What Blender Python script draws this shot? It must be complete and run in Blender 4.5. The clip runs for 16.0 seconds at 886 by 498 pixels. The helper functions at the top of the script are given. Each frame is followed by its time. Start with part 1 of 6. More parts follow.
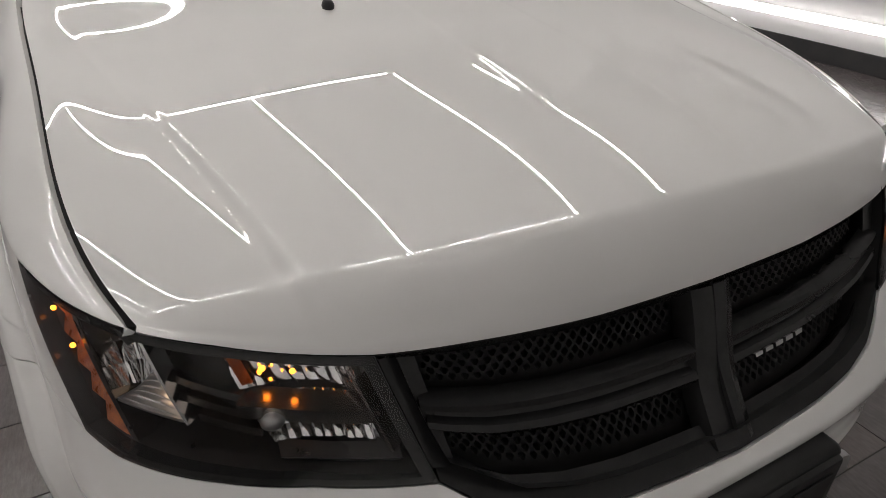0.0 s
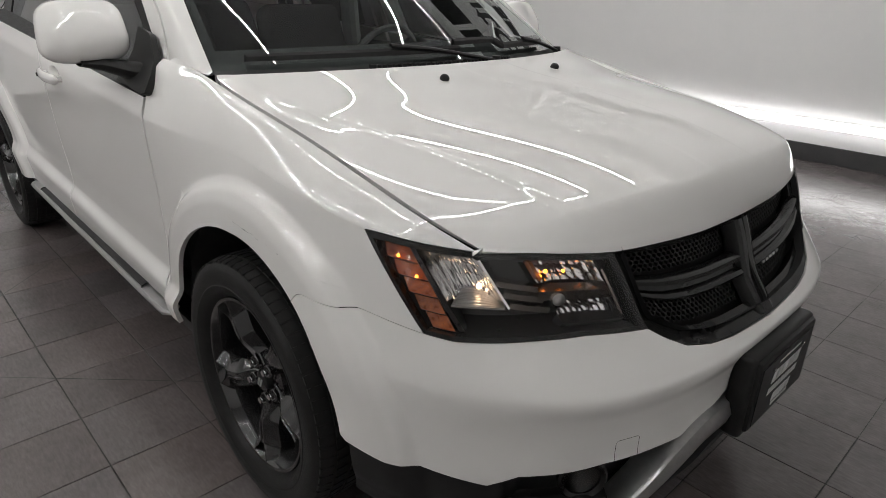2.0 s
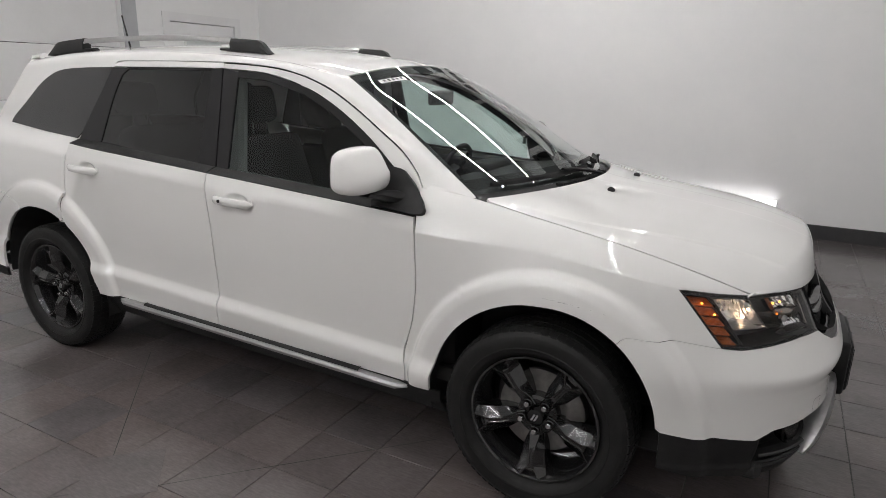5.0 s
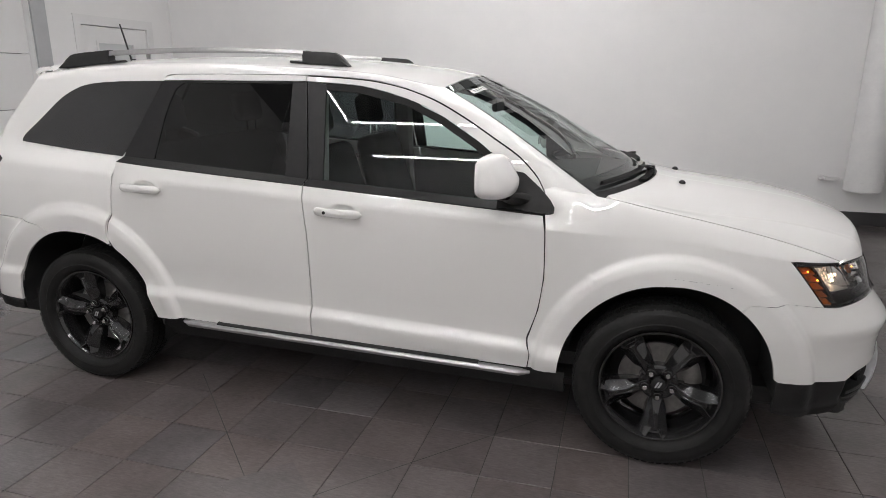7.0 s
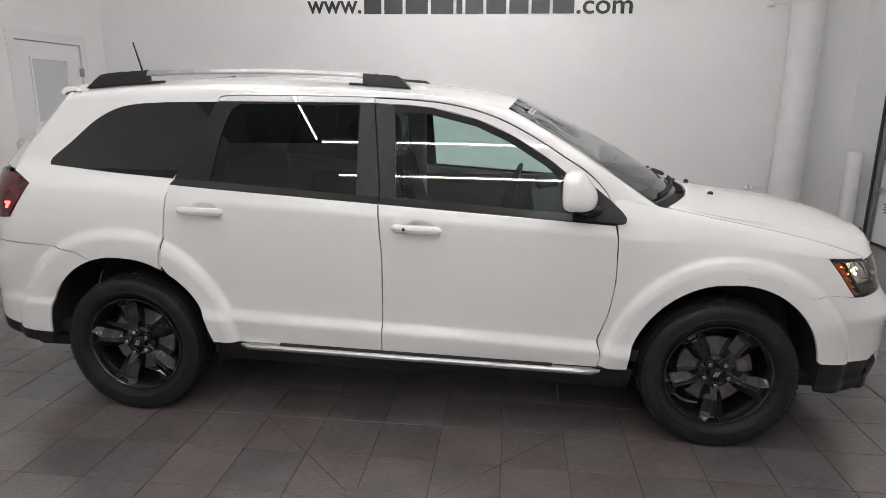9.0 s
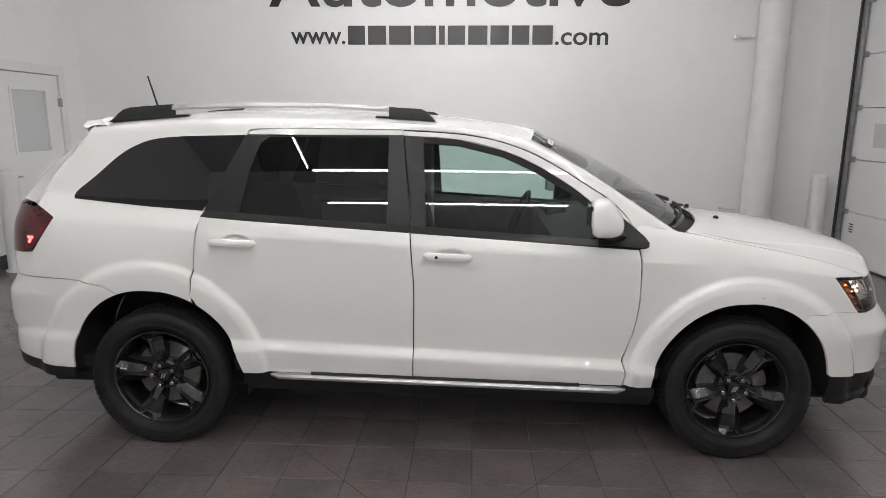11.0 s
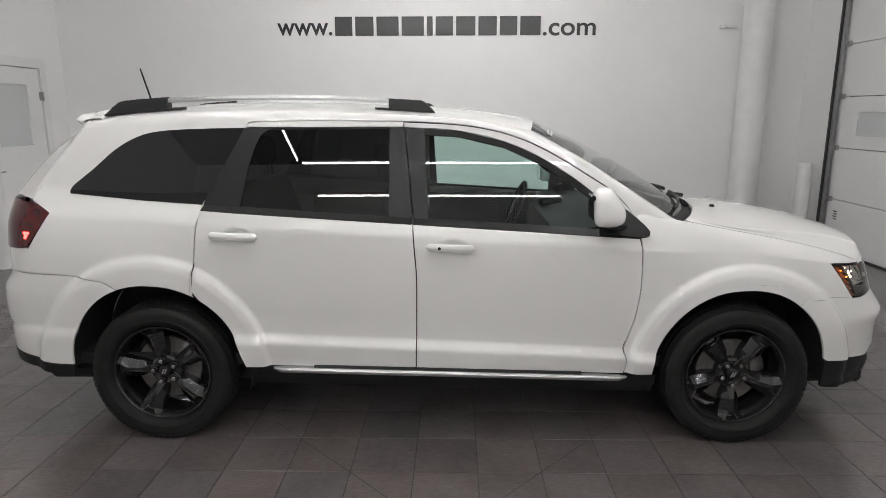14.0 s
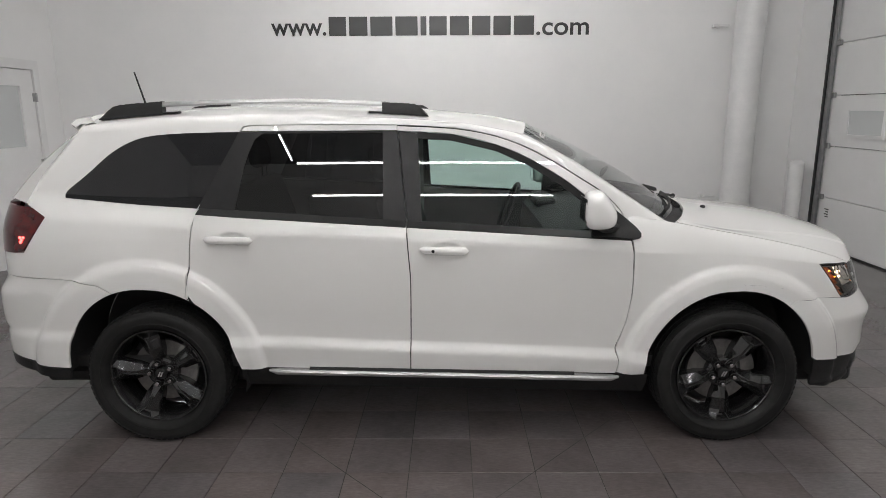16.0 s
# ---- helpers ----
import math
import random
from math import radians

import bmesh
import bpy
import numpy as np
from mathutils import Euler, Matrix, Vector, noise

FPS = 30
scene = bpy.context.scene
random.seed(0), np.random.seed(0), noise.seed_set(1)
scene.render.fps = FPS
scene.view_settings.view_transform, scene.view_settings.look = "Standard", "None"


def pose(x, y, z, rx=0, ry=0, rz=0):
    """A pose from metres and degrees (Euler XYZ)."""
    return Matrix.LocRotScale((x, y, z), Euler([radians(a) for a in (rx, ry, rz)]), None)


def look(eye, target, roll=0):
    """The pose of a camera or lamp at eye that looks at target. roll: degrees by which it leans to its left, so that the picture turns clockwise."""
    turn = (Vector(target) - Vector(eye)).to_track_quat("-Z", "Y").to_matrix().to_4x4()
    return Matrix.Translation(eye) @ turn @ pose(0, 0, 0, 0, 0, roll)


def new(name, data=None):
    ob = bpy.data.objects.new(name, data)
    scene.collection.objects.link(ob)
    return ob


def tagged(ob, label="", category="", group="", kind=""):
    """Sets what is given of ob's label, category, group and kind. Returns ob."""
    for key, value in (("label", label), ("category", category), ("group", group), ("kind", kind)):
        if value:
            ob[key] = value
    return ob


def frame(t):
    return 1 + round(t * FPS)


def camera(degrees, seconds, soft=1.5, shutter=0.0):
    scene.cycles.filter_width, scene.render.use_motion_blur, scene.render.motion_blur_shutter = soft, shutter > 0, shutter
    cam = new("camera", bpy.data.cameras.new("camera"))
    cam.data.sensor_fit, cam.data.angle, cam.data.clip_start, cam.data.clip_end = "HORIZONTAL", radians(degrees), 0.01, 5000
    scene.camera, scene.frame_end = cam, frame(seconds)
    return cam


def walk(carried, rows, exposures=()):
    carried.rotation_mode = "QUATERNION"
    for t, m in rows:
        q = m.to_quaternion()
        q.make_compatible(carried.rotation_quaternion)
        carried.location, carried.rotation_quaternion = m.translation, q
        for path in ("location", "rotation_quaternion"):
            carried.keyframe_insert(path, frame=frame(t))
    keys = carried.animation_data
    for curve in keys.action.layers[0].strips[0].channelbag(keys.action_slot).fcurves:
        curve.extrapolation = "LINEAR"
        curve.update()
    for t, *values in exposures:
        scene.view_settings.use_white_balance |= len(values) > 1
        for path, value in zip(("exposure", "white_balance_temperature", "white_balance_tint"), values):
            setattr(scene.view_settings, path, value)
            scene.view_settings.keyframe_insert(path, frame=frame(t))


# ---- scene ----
cam = camera(70.2, 16.0, soft=0.7)
PATH = [
    (0, (2.738, -0.66, 1.354), (1.231, 0.157, 0.323), 0.6),
    (0.5, (2.839, -0.807, 1.386), (1.378, 0.073, 0.342), 0.5),
    (1, (2.918, -1.063, 1.421), (1.531, -0.061, 0.386), 0.7),
    (1.5, (2.932, -1.292, 1.408), (1.553, -0.147, 0.519), 1.2),
    (2, (2.826, -1.499, 1.37), (1.492, -0.225, 0.598), 1.4),
    (2.5, (2.755, -1.752, 1.413), (1.503, -0.355, 0.721), 1.4),
    (3, (2.707, -2.046, 1.467), (1.524, -0.553, 0.858), 1.4),
    (3.5, (2.603, -2.27, 1.484), (1.463, -0.737, 0.892), 1.3),
    (4, (2.443, -2.425, 1.506), (1.364, -0.845, 0.925), 1.3),
    (4.5, (2.276, -2.612, 1.527), (1.28, -0.973, 0.96), 1.3),
    (5, (2.114, -2.859, 1.568), (1.207, -1.156, 1.04), 1.2),
    (7.3, (1.08, -3.471, 1.606), (0.63, -1.592, 1.092), 0.6),
    (7.5, (0.989, -3.497, 1.578), (0.588, -1.602, 1.08), 0.8),
    (8, (0.786, -3.531, 1.62), (0.465, -1.626, 1.104), 0.6),
    (8.5, (0.601, -3.653, 1.619), (0.342, -1.733, 1.12), 0.6),
    (10.8, (0.16, -3.814, 1.654), (0.058, -1.858, 1.251), 0.3),
    (11, (0.131, -3.842, 1.655), (0.042, -1.884, 1.257), 0.3),
    (11.5, (0.085, -3.881, 1.652), (0.006, -1.92, 1.267), 0.2),
    (12, (0.062, -3.869, 1.663), (-0.007, -1.911, 1.265), 0.1),
    (12.5, (0.052, -3.86, 1.652), (-0.009, -1.901, 1.256), 0.0),
    (13, (0.052, -3.855, 1.645), (-0.001, -1.896, 1.247), -0.1),
    (13.5, (0.049, -3.847, 1.65), (0.006, -1.891, 1.237), -0.1),
    (14, (0.038, -3.852, 1.653), (0.002, -1.898, 1.23), -0.1),
    (14.5, (0.036, -3.875, 1.668), (-0.002, -1.921, 1.244), -0.2),
    (15, (0.038, -3.881, 1.678), (0.004, -1.927, 1.251), -0.2),
    (15.5, (0.058, -3.872, 1.667), (0.034, -1.918, 1.242), -0.2),
    (16, (0.048, -3.875, 1.683), (0.026, -1.922, 1.252), -0.3),
]
walk(cam, [(t, look(eye, target, roll)) for t, eye, target, roll in PATH],
     exposures=[(0.0, -0.33, 6750, 14), (0.5, -0.14, 6650, 13), (1.5, -0.03, 6620, 13), (2.5, -0.07, 6500, 10), (3.5, -0.02, 6480, 11), (5.0, 0.10, 6500, 13), (8.0, 0.27, 6500, 14), (11.5, 0.25, 6500, 12), (12.5, 0.15, 6500, 12), (16.0, 0.14, 6500, 12)])

# ---------------------------------------------------------------- world and light
world = bpy.data.worlds.new("world")
scene.world = world
world.use_nodes = True
world.node_tree.nodes["Background"].inputs[0].default_value = (0.02, 0.02, 0.021, 1)
world.node_tree.nodes["Background"].inputs[1].default_value = 0.1
LED = 66.5          # glow of the ceiling tubes
BAR_LED = 6.0      # glow of the low wall bar

# ---------------------------------------------------------------- materials


def material(name, base, rough=0.5, metal=0.0, coat=0.0, spec=0.5):
    m = bpy.data.materials.new(name)
    m.use_nodes = True
    b = m.node_tree.nodes["Principled BSDF"]
    b.inputs["Base Color"].default_value = (*base, 1)
    b.inputs["Roughness"].default_value = rough
    b.inputs["Metallic"].default_value = metal
    b.inputs["Coat Weight"].default_value = coat
    b.inputs["Coat Roughness"].default_value = 0.03
    b.inputs["Specular IOR Level"].default_value = spec
    return m


def link(m, a, b):
    m.node_tree.links.new(a, b)


def node(m, kind, **values):
    n = m.node_tree.nodes.new(kind)
    for key, value in values.items():
        if key in n.inputs:
            n.inputs[key].default_value = value
    return n


def mottled(name, a, b, scale, rough=0.5, rough2=None, bump=0.0, bump_scale=None, metal=0.0, coat=0.0, detail=8, spec=0.5, per_object=0.0, placed=False):
    """A surface that varies between two tones at two scales, with a fine relief."""
    m = material(name, a, rough, metal, coat, spec)
    bs = m.node_tree.nodes["Principled BSDF"]
    where = node(m, "ShaderNodeNewGeometry").outputs["Position"] if placed else node(m, "ShaderNodeTexCoord").outputs["Object"]
    n1 = node(m, "ShaderNodeTexNoise", Scale=scale, Detail=detail, Roughness=0.6)
    n2 = node(m, "ShaderNodeTexNoise", Scale=scale * 9.0, Detail=6, Roughness=0.65)
    link(m, where, n1.inputs["Vector"])
    link(m, where, n2.inputs["Vector"])
    blend = node(m, "ShaderNodeMath")
    blend.operation = "MULTIPLY_ADD"
    blend.inputs[1].default_value = 0.35
    link(m, n2.outputs["Fac"], blend.inputs[0])
    link(m, n1.outputs["Fac"], blend.inputs[2])
    ramp = node(m, "ShaderNodeValToRGB")
    ramp.color_ramp.elements[0].position, ramp.color_ramp.elements[1].position = 0.48, 0.88
    ramp.color_ramp.elements[0].color, ramp.color_ramp.elements[1].color = (*a, 1), (*b, 1)
    link(m, blend.outputs[0], ramp.inputs["Fac"])
    out = ramp.outputs["Color"]
    if per_object:
        info = node(m, "ShaderNodeObjectInfo")
        hsv = node(m, "ShaderNodeHueSaturation")
        mr = node(m, "ShaderNodeMapRange")
        mr.inputs["To Min"].default_value, mr.inputs["To Max"].default_value = 1 - per_object, 1 + per_object
        link(m, info.outputs["Random"], mr.inputs["Value"])
        link(m, mr.outputs["Result"], hsv.inputs["Value"])
        link(m, out, hsv.inputs["Color"])
        out = hsv.outputs["Color"]
    link(m, out, bs.inputs["Base Color"])
    if rough2 is not None:
        mr = node(m, "ShaderNodeMapRange")
        mr.inputs["From Min"].default_value, mr.inputs["From Max"].default_value = 0.35, 0.8
        mr.inputs["To Min"].default_value, mr.inputs["To Max"].default_value = rough, rough2
        link(m, blend.outputs[0], mr.inputs["Value"])
        link(m, mr.outputs["Result"], bs.inputs["Roughness"])
    if bump:
        nb = node(m, "ShaderNodeTexNoise", Scale=bump_scale or scale * 12, Detail=6, Roughness=0.6)
        link(m, where, nb.inputs["Vector"])
        bp = node(m, "ShaderNodeBump", Strength=bump, Distance=0.004)
        link(m, nb.outputs["Fac"], bp.inputs["Height"])
        link(m, bp.outputs["Normal"], bs.inputs["Normal"])
    return m


def glow(name, colour, strength):
    m = material(name, colour, 0.4)
    b = m.node_tree.nodes["Principled BSDF"]
    b.inputs["Emission Color"].default_value = (*colour, 1)
    b.inputs["Emission Strength"].default_value = strength
    return m


wall_paint = mottled("wall_paint", (0.83, 0.83, 0.83), (0.87, 0.865, 0.86), 1.3, 0.42, 0.5, bump=0.05, bump_scale=160)
wall_paint_dim = mottled("wall_paint_side", (0.84, 0.84, 0.835), (0.88, 0.875, 0.87), 1.1, 0.45, 0.55, bump=0.05, bump_scale=160)
ceiling_paint = mottled("ceiling_paint", (0.33, 0.33, 0.335), (0.38, 0.38, 0.382), 1.2, 0.7)
door_paint = mottled("door_paint", (0.78, 0.78, 0.775), (0.82, 0.82, 0.815), 3, 0.35, bump=0.02)
base_rubber = mottled("base_rubber", (0.035, 0.035, 0.037), (0.055, 0.054, 0.054), 6, 0.5, 0.6)
grout = mottled("grout", (0.010, 0.009, 0.0085), (0.06, 0.054, 0.050), 1.6, 0.85, bump=0.3)


def stone_tile():
    """Honed slate-like tile: each one of its own tone, with cloudy patches, fine streaks and worn gloss."""
    m = mottled("tile_stone", (0.098, 0.0860, 0.0855), (0.152, 0.1315, 0.1300), 2.6, 0.15, 0.24, bump=0.05, bump_scale=60, detail=4, spec=0.8, per_object=0.10, placed=True)
    t = m.node_tree
    cloud = next(n for n in t.nodes if n.type == "VALTORGB")
    cloud.color_ramp.elements[0].position, cloud.color_ramp.elements[1].position = 0.42, 0.94
    grain = next(n for n in t.nodes if n.type == "MATH")
    grain.inputs[1].default_value = 0.40
    bs, hsv = t.nodes["Principled BSDF"], next(n for n in t.nodes if n.type == "HUE_SAT")
    info = next(n for n in t.nodes if n.type == "OBJECT_INFO")
    where = next(n for n in t.nodes if n.type == "NEW_GEOMETRY").outputs["Position"]
    # streaks along one axis
    stretch = node(m, "ShaderNodeMapping")
    stretch.inputs["Scale"].default_value = (26.0, 110.0, 26.0)
    link(m, where, stretch.inputs["Vector"])
    streak = node(m, "ShaderNodeTexNoise", Scale=1.0, Detail=5, Roughness=0.7)
    link(m, stretch.outputs["Vector"], streak.inputs["Vector"])
    lift = node(m, "ShaderNodeMapRange")
    lift.inputs["To Min"].default_value, lift.inputs["To Max"].default_value = 0.55, 1.45
    link(m, streak.outputs["Fac"], lift.inputs["Value"])
    # some tiles are bluer, some browner
    hue = node(m, "ShaderNodeValToRGB")
    hue.color_ramp.elements[0].color, hue.color_ramp.elements[1].color = (0.97, 0.995, 1.025, 1), (1.035, 0.99, 0.965, 1)
    again = node(m, "ShaderNodeMath")
    again.operation = "MULTIPLY"
    again.inputs[1].default_value = 7.31
    frac = node(m, "ShaderNodeMath")
    frac.operation = "FRACT"
    link(m, info.outputs["Random"], again.inputs[0])
    link(m, again.outputs[0], frac.inputs[0])
    link(m, frac.outputs[0], hue.inputs["Fac"])
    both_ = node(m, "ShaderNodeMix")
    both_.data_type, both_.blend_type = "RGBA", "MULTIPLY"
    both_.inputs[0].default_value = 1.0
    link(m, hsv.outputs["Color"], both_.inputs[6])
    link(m, hue.outputs["Color"], both_.inputs[7])
    last = node(m, "ShaderNodeHueSaturation")
    link(m, both_.outputs[2], last.inputs["Color"])
    link(m, lift.outputs["Result"], last.inputs["Value"])
    link(m, last.outputs["Color"], bs.inputs["Base Color"])
    return m


tile_stone = stone_tile()
sign_black = mottled("sign_black", (0.015, 0.015, 0.016), (0.022, 0.022, 0.022), 8, 0.4)
led_white = glow("led_white", (0.985, 0.985, 0.962), LED)
bar_white = glow("bar_white", (1.0, 0.99, 0.985), BAR_LED)
lamp_metal = material("lamp_metal", (0.6, 0.6, 0.6), 0.4, 0.6)
duct_white = mottled("duct_white", (0.70, 0.70, 0.70), (0.78, 0.775, 0.77), 5, 0.4, 0.5, bump=0.15, bump_scale=30)
steel = mottled("steel", (0.35, 0.35, 0.35), (0.5, 0.5, 0.5), 9, 0.35, 0.5, metal=0.9)
seal_black = mottled("seal_black", (0.02, 0.02, 0.02), (0.035, 0.035, 0.035), 12, 0.6)
jamb_grey = mottled("jamb_grey", (0.44, 0.45, 0.46), (0.50, 0.51, 0.52), 4, 0.4, 0.5)
frosted = material("frosted_pane", (0.62, 0.64, 0.64), 0.25)
paper_white = material("paper_white", (0.8, 0.8, 0.78), 0.6)

# ---------------------------------------------------------------- mesh helpers


def mesh_object(name, bm, mat, parent=None, label="", smooth=False, angle=None):
    me = bpy.data.meshes.new(name)
    bm.normal_update()
    bm.to_mesh(me)
    bm.free()
    for m in (mat if isinstance(mat, (list, tuple)) else [mat]):
        me.materials.append(m)
    if smooth:
        for p in me.polygons:
            p.use_smooth = True
        if angle:
            me.set_sharp_from_angle(angle=radians(angle))
    ob = new(name, me)
    if parent:
        ob.parent = parent
    if label:
        ob["label"] = label
    return ob


def part(name, bm, mat, parent, label="", smooth=False, angle=None):
    return mesh_object(name, bm, mat, parent, label, smooth, angle)


def empty(name, x=0, y=0, z=0, label="", category="", group="", kind=""):
    ob = new(name)
    ob.location = (x, y, z)
    ob.empty_display_size = 0.1
    return tagged(ob, label, category, group, kind)


def add_box(bm, x0, x1, y0, y1, z0, z1, bevel=0.0, segments=1):
    made = bmesh.ops.create_cube(bm, size=1, matrix=Matrix.LocRotScale(((x0 + x1) / 2, (y0 + y1) / 2, (z0 + z1) / 2), None, (abs(x1 - x0), abs(y1 - y0), abs(z1 - z0))))
    if bevel:
        edges = list({e for v in made["verts"] for e in v.link_edges})
        bmesh.ops.bevel(bm, geom=edges, offset=bevel, segments=segments, affect="EDGES", profile=0.5)
    return bm


def box(*size, bevel=0.0, segments=1):
    return add_box(bmesh.new(), *size, bevel=bevel, segments=segments)


def add_cyl(bm, r, depth, m, segments=24, r2=None, caps=True):
    return bmesh.ops.create_cone(bm, cap_ends=caps, segments=segments, radius1=r, radius2=r if r2 is None else r2, depth=depth, matrix=m)["verts"]


def lathe(profile, segments=32, axis="Z", closed=False):
    """A turned shape from (radius, height) pairs."""
    bm = bmesh.new()
    rings = []
    for r, h in profile:
        ring = []
        for k in range(segments):
            a = 2 * math.pi * k / segments
            p = (r * math.cos(a), r * math.sin(a), h)
            if axis == "Y":
                p = (r * math.cos(a), h, r * math.sin(a))
            ring.append(bm.verts.new(p))
        rings.append(ring)
    for a, b in zip(rings, rings[1:] + ([rings[0]] if closed else [])):
        for k in range(segments):
            j = (k + 1) % segments
            try:
                bm.faces.new((a[k], a[j], b[j], b[k]))
            except ValueError:
                pass
    bmesh.ops.recalc_face_normals(bm, faces=bm.faces)
    return bm


def plate_with_holes(x0, x1, z0, z1, holes, y0, y1):
    """An upright slab in x and z between y0 and y1, with rectangular holes through it."""
    xs = sorted({x0, x1, *[h[0] for h in holes], *[h[1] for h in holes]})
    zs = sorted({z0, z1, *[h[2] for h in holes], *[h[3] for h in holes]})
    bm = bmesh.new()
    for a, b in zip(xs, xs[1:]):
        for c, d in zip(zs, zs[1:]):
            if not any(h[0] < (a + b) / 2 < h[1] and h[2] < (c + d) / 2 < h[3] for h in holes):
                add_box(bm, a, b, y0, y1, c, d)
    bmesh.ops.remove_doubles(bm, verts=bm.verts, dist=1e-5)
    doomed = [f for f in bm.faces if len({tuple(round(c, 4) for c in f.calc_center_median())}) and any(
        g is not f and (g.calc_center_median() - f.calc_center_median()).length < 1e-5 for e in f.edges for g in e.link_faces)]
    bmesh.ops.delete(bm, geom=list(set(doomed)), context="FACES_ONLY")
    return bm


# ---------------------------------------------------------------- the room
X0, X1, Y0, Y1, H = -5.12, 4.56, -8.1, 4.66, 5.3

GX0, GX1 = 0.35, 3.97    # span along y of the garage door opening
ob = mesh_object("wall_north", box(X0 - 0.2, X1 + 0.2, Y1, Y1 + 0.2, 0, H), wall_paint)
tagged(ob, "white painted wall with black lettering", "wall", kind="structure")
ob = mesh_object("wall_south", box(X0 - 0.2, X1 + 0.2, Y0 - 0.2, Y0, 0, H), wall_paint_dim)
tagged(ob, "plain white painted wall", "wall", kind="structure")
ob = mesh_object("ceiling", box(X0 - 0.2, X1 + 0.2, Y0 - 0.2, Y1 + 0.2, H, H + 0.2), ceiling_paint)
tagged(ob, "grey painted ceiling", "ceiling", kind="structure")


def side_wall(name, x, holes, out):
    """A wall across the room at x with openings (y0, y1, z0, z1)."""
    bm = plate_with_holes(Y0, Y1, 0, H, holes, 0, 0.2)
    for v in bm.verts:
        v.co = Vector((x + out * v.co.y, v.co.x, v.co.z))
    bmesh.ops.recalc_face_normals(bm, faces=bm.faces)
    return mesh_object(name, bm, wall_paint_dim)


DOOR = (3.02, 4.21, 0.0, 2.235)
WEST_GATE = (-1.3, 2.38, 0.0, 3.6)
tagged(side_wall("wall_west", X0, [DOOR, WEST_GATE], -1), "white painted wall with a doorway and a garage doorway", "wall", kind="structure")
tagged(side_wall("wall_east", X1, [(GX0, GX1, 0.0, 3.6)], 1), "white painted wall with a garage doorway", "wall", kind="structure")
ob = mesh_object("floor", box(X0 - 0.2, X1 + 0.2, Y0 - 0.2, Y1 + 0.2, -0.2, -0.004), grout)
tagged(ob, "dark grey stone tile floor with dirty grout", "floor", kind="structure")
FLOOR = ob

for a, b, c, d in ((X0, X1, Y1 - 0.012, Y1), (X0, X0 + 0.012, Y0, WEST_GATE[0] - 0.2), (X0, X0 + 0.012, WEST_GATE[1] + 0.21, DOOR[0] - 0.08), (X0, X0 + 0.012, DOOR[1] + 0.08, Y1 - 0.012), (X1 - 0.012, X1, GX1 + 0.06, Y1 - 0.012), (X1 - 0.012, X1, Y0, GX0 - 0.06)):
    ob = mesh_object("baseboard", box(a, b, c, d, 0.0, 0.15, bevel=0.003), base_rubber)
    tagged(ob, "black rubber baseboard along the white wall", "baseboard", kind="structure")

# low light bar on the back wall
bar = empty("wall_light_bar", 0, Y1, 0.336, "long white glowing light bar low on the wall", "wall light")
part("housing", box(-5.0, 2.13, -0.035, 0.0, -0.032, 0.032, bevel=0.004), lamp_metal, bar)
for a in np.arange(-4.99, 2.1, 2.373):
    part("diffuser", box(a, min(a + 2.366, 2.13), -0.06, -0.036, -0.036, 0.036, bevel=0.006, segments=2), bar_white, bar, "glowing white diffuser")

# lettering on the back wall
def lettering(text, x0, x1, z, height, name, label):
    cu = bpy.data.curves.new(name, "FONT")
    cu.body, cu.extrude, cu.offset = text, 0.012, 0.012
    tmp = bpy.data.objects.new("tmp", cu)
    scene.collection.objects.link(tmp)
    me = bpy.data.meshes.new_from_object(tmp.evaluated_get(bpy.context.evaluated_depsgraph_get()))
    bpy.data.objects.remove(tmp)
    co = np.empty(len(me.vertices) * 3)
    me.vertices.foreach_get("co", co)
    co = co.reshape(-1, 3)
    lo, hi = co.min(0), co.max(0)
    top = 0.70 if any(c in "Atdhlb" for c in text) else 0.52
    out = np.empty_like(co)
    out[:, 0] = x0 + (co[:, 0] - lo[0]) * (x1 - x0) / (hi[0] - lo[0])
    out[:, 1] = Y1 - 0.006 - (co[:, 2] - lo[2]) * 0.3
    out[:, 2] = z + co[:, 1] * height / top
    me.vertices.foreach_set("co", out.ravel())
    me.materials.append(sign_black)
    ob = new(name, me)
    return tagged(ob, label, "sign")


lettering("Automotive", -2.52, 2.09, 3.10, 0.56, "wall_sign", "large black word in bold letters on the white wall")
lettering("www.", -2.249, -1.54, 2.632, 0.165, "wall_sign", "black web address lettering on the white wall")
lettering(".com", 1.165, 1.839, 2.622, 0.165, "wall_sign", "black web address lettering on the white wall")


def letter_blocks(name, label, widths, x0, x1, z0, z1, lean):
    sign = empty(name, (x0 + x1) / 2, Y1, z0, label, "sign")
    scale = (x1 - x0) / (sum(widths) + 0.16 * (len(widths) - 1))
    x = x0 - (x0 + x1) / 2
    for w in widths:
        bm = box(x, x + w * scale, -0.014, -0.002, 0, z1 - z0, bevel=0.003)
        for v in bm.verts:
            v.co.x += lean * v.co.z
        part("letter_block", bm, sign_black, sign)
        x += (w + 0.16) * scale
    return sign


letter_blocks("wall_sign", "black name in the web address on the white wall", (0.9, 0.95, 1.15, 1.15, 0.3, 0.9, 1.0, 0.95, 0.9, 1.05), -1.503, 1.135, 2.622, 2.856, 0.0)
letter_blocks("wall_sign", "large black slanted name high on the white wall", (0.9, 0.95, 1.15, 1.15, 0.35, 0.95), -2.5, 2.0, 3.92, 4.62, 0.18)

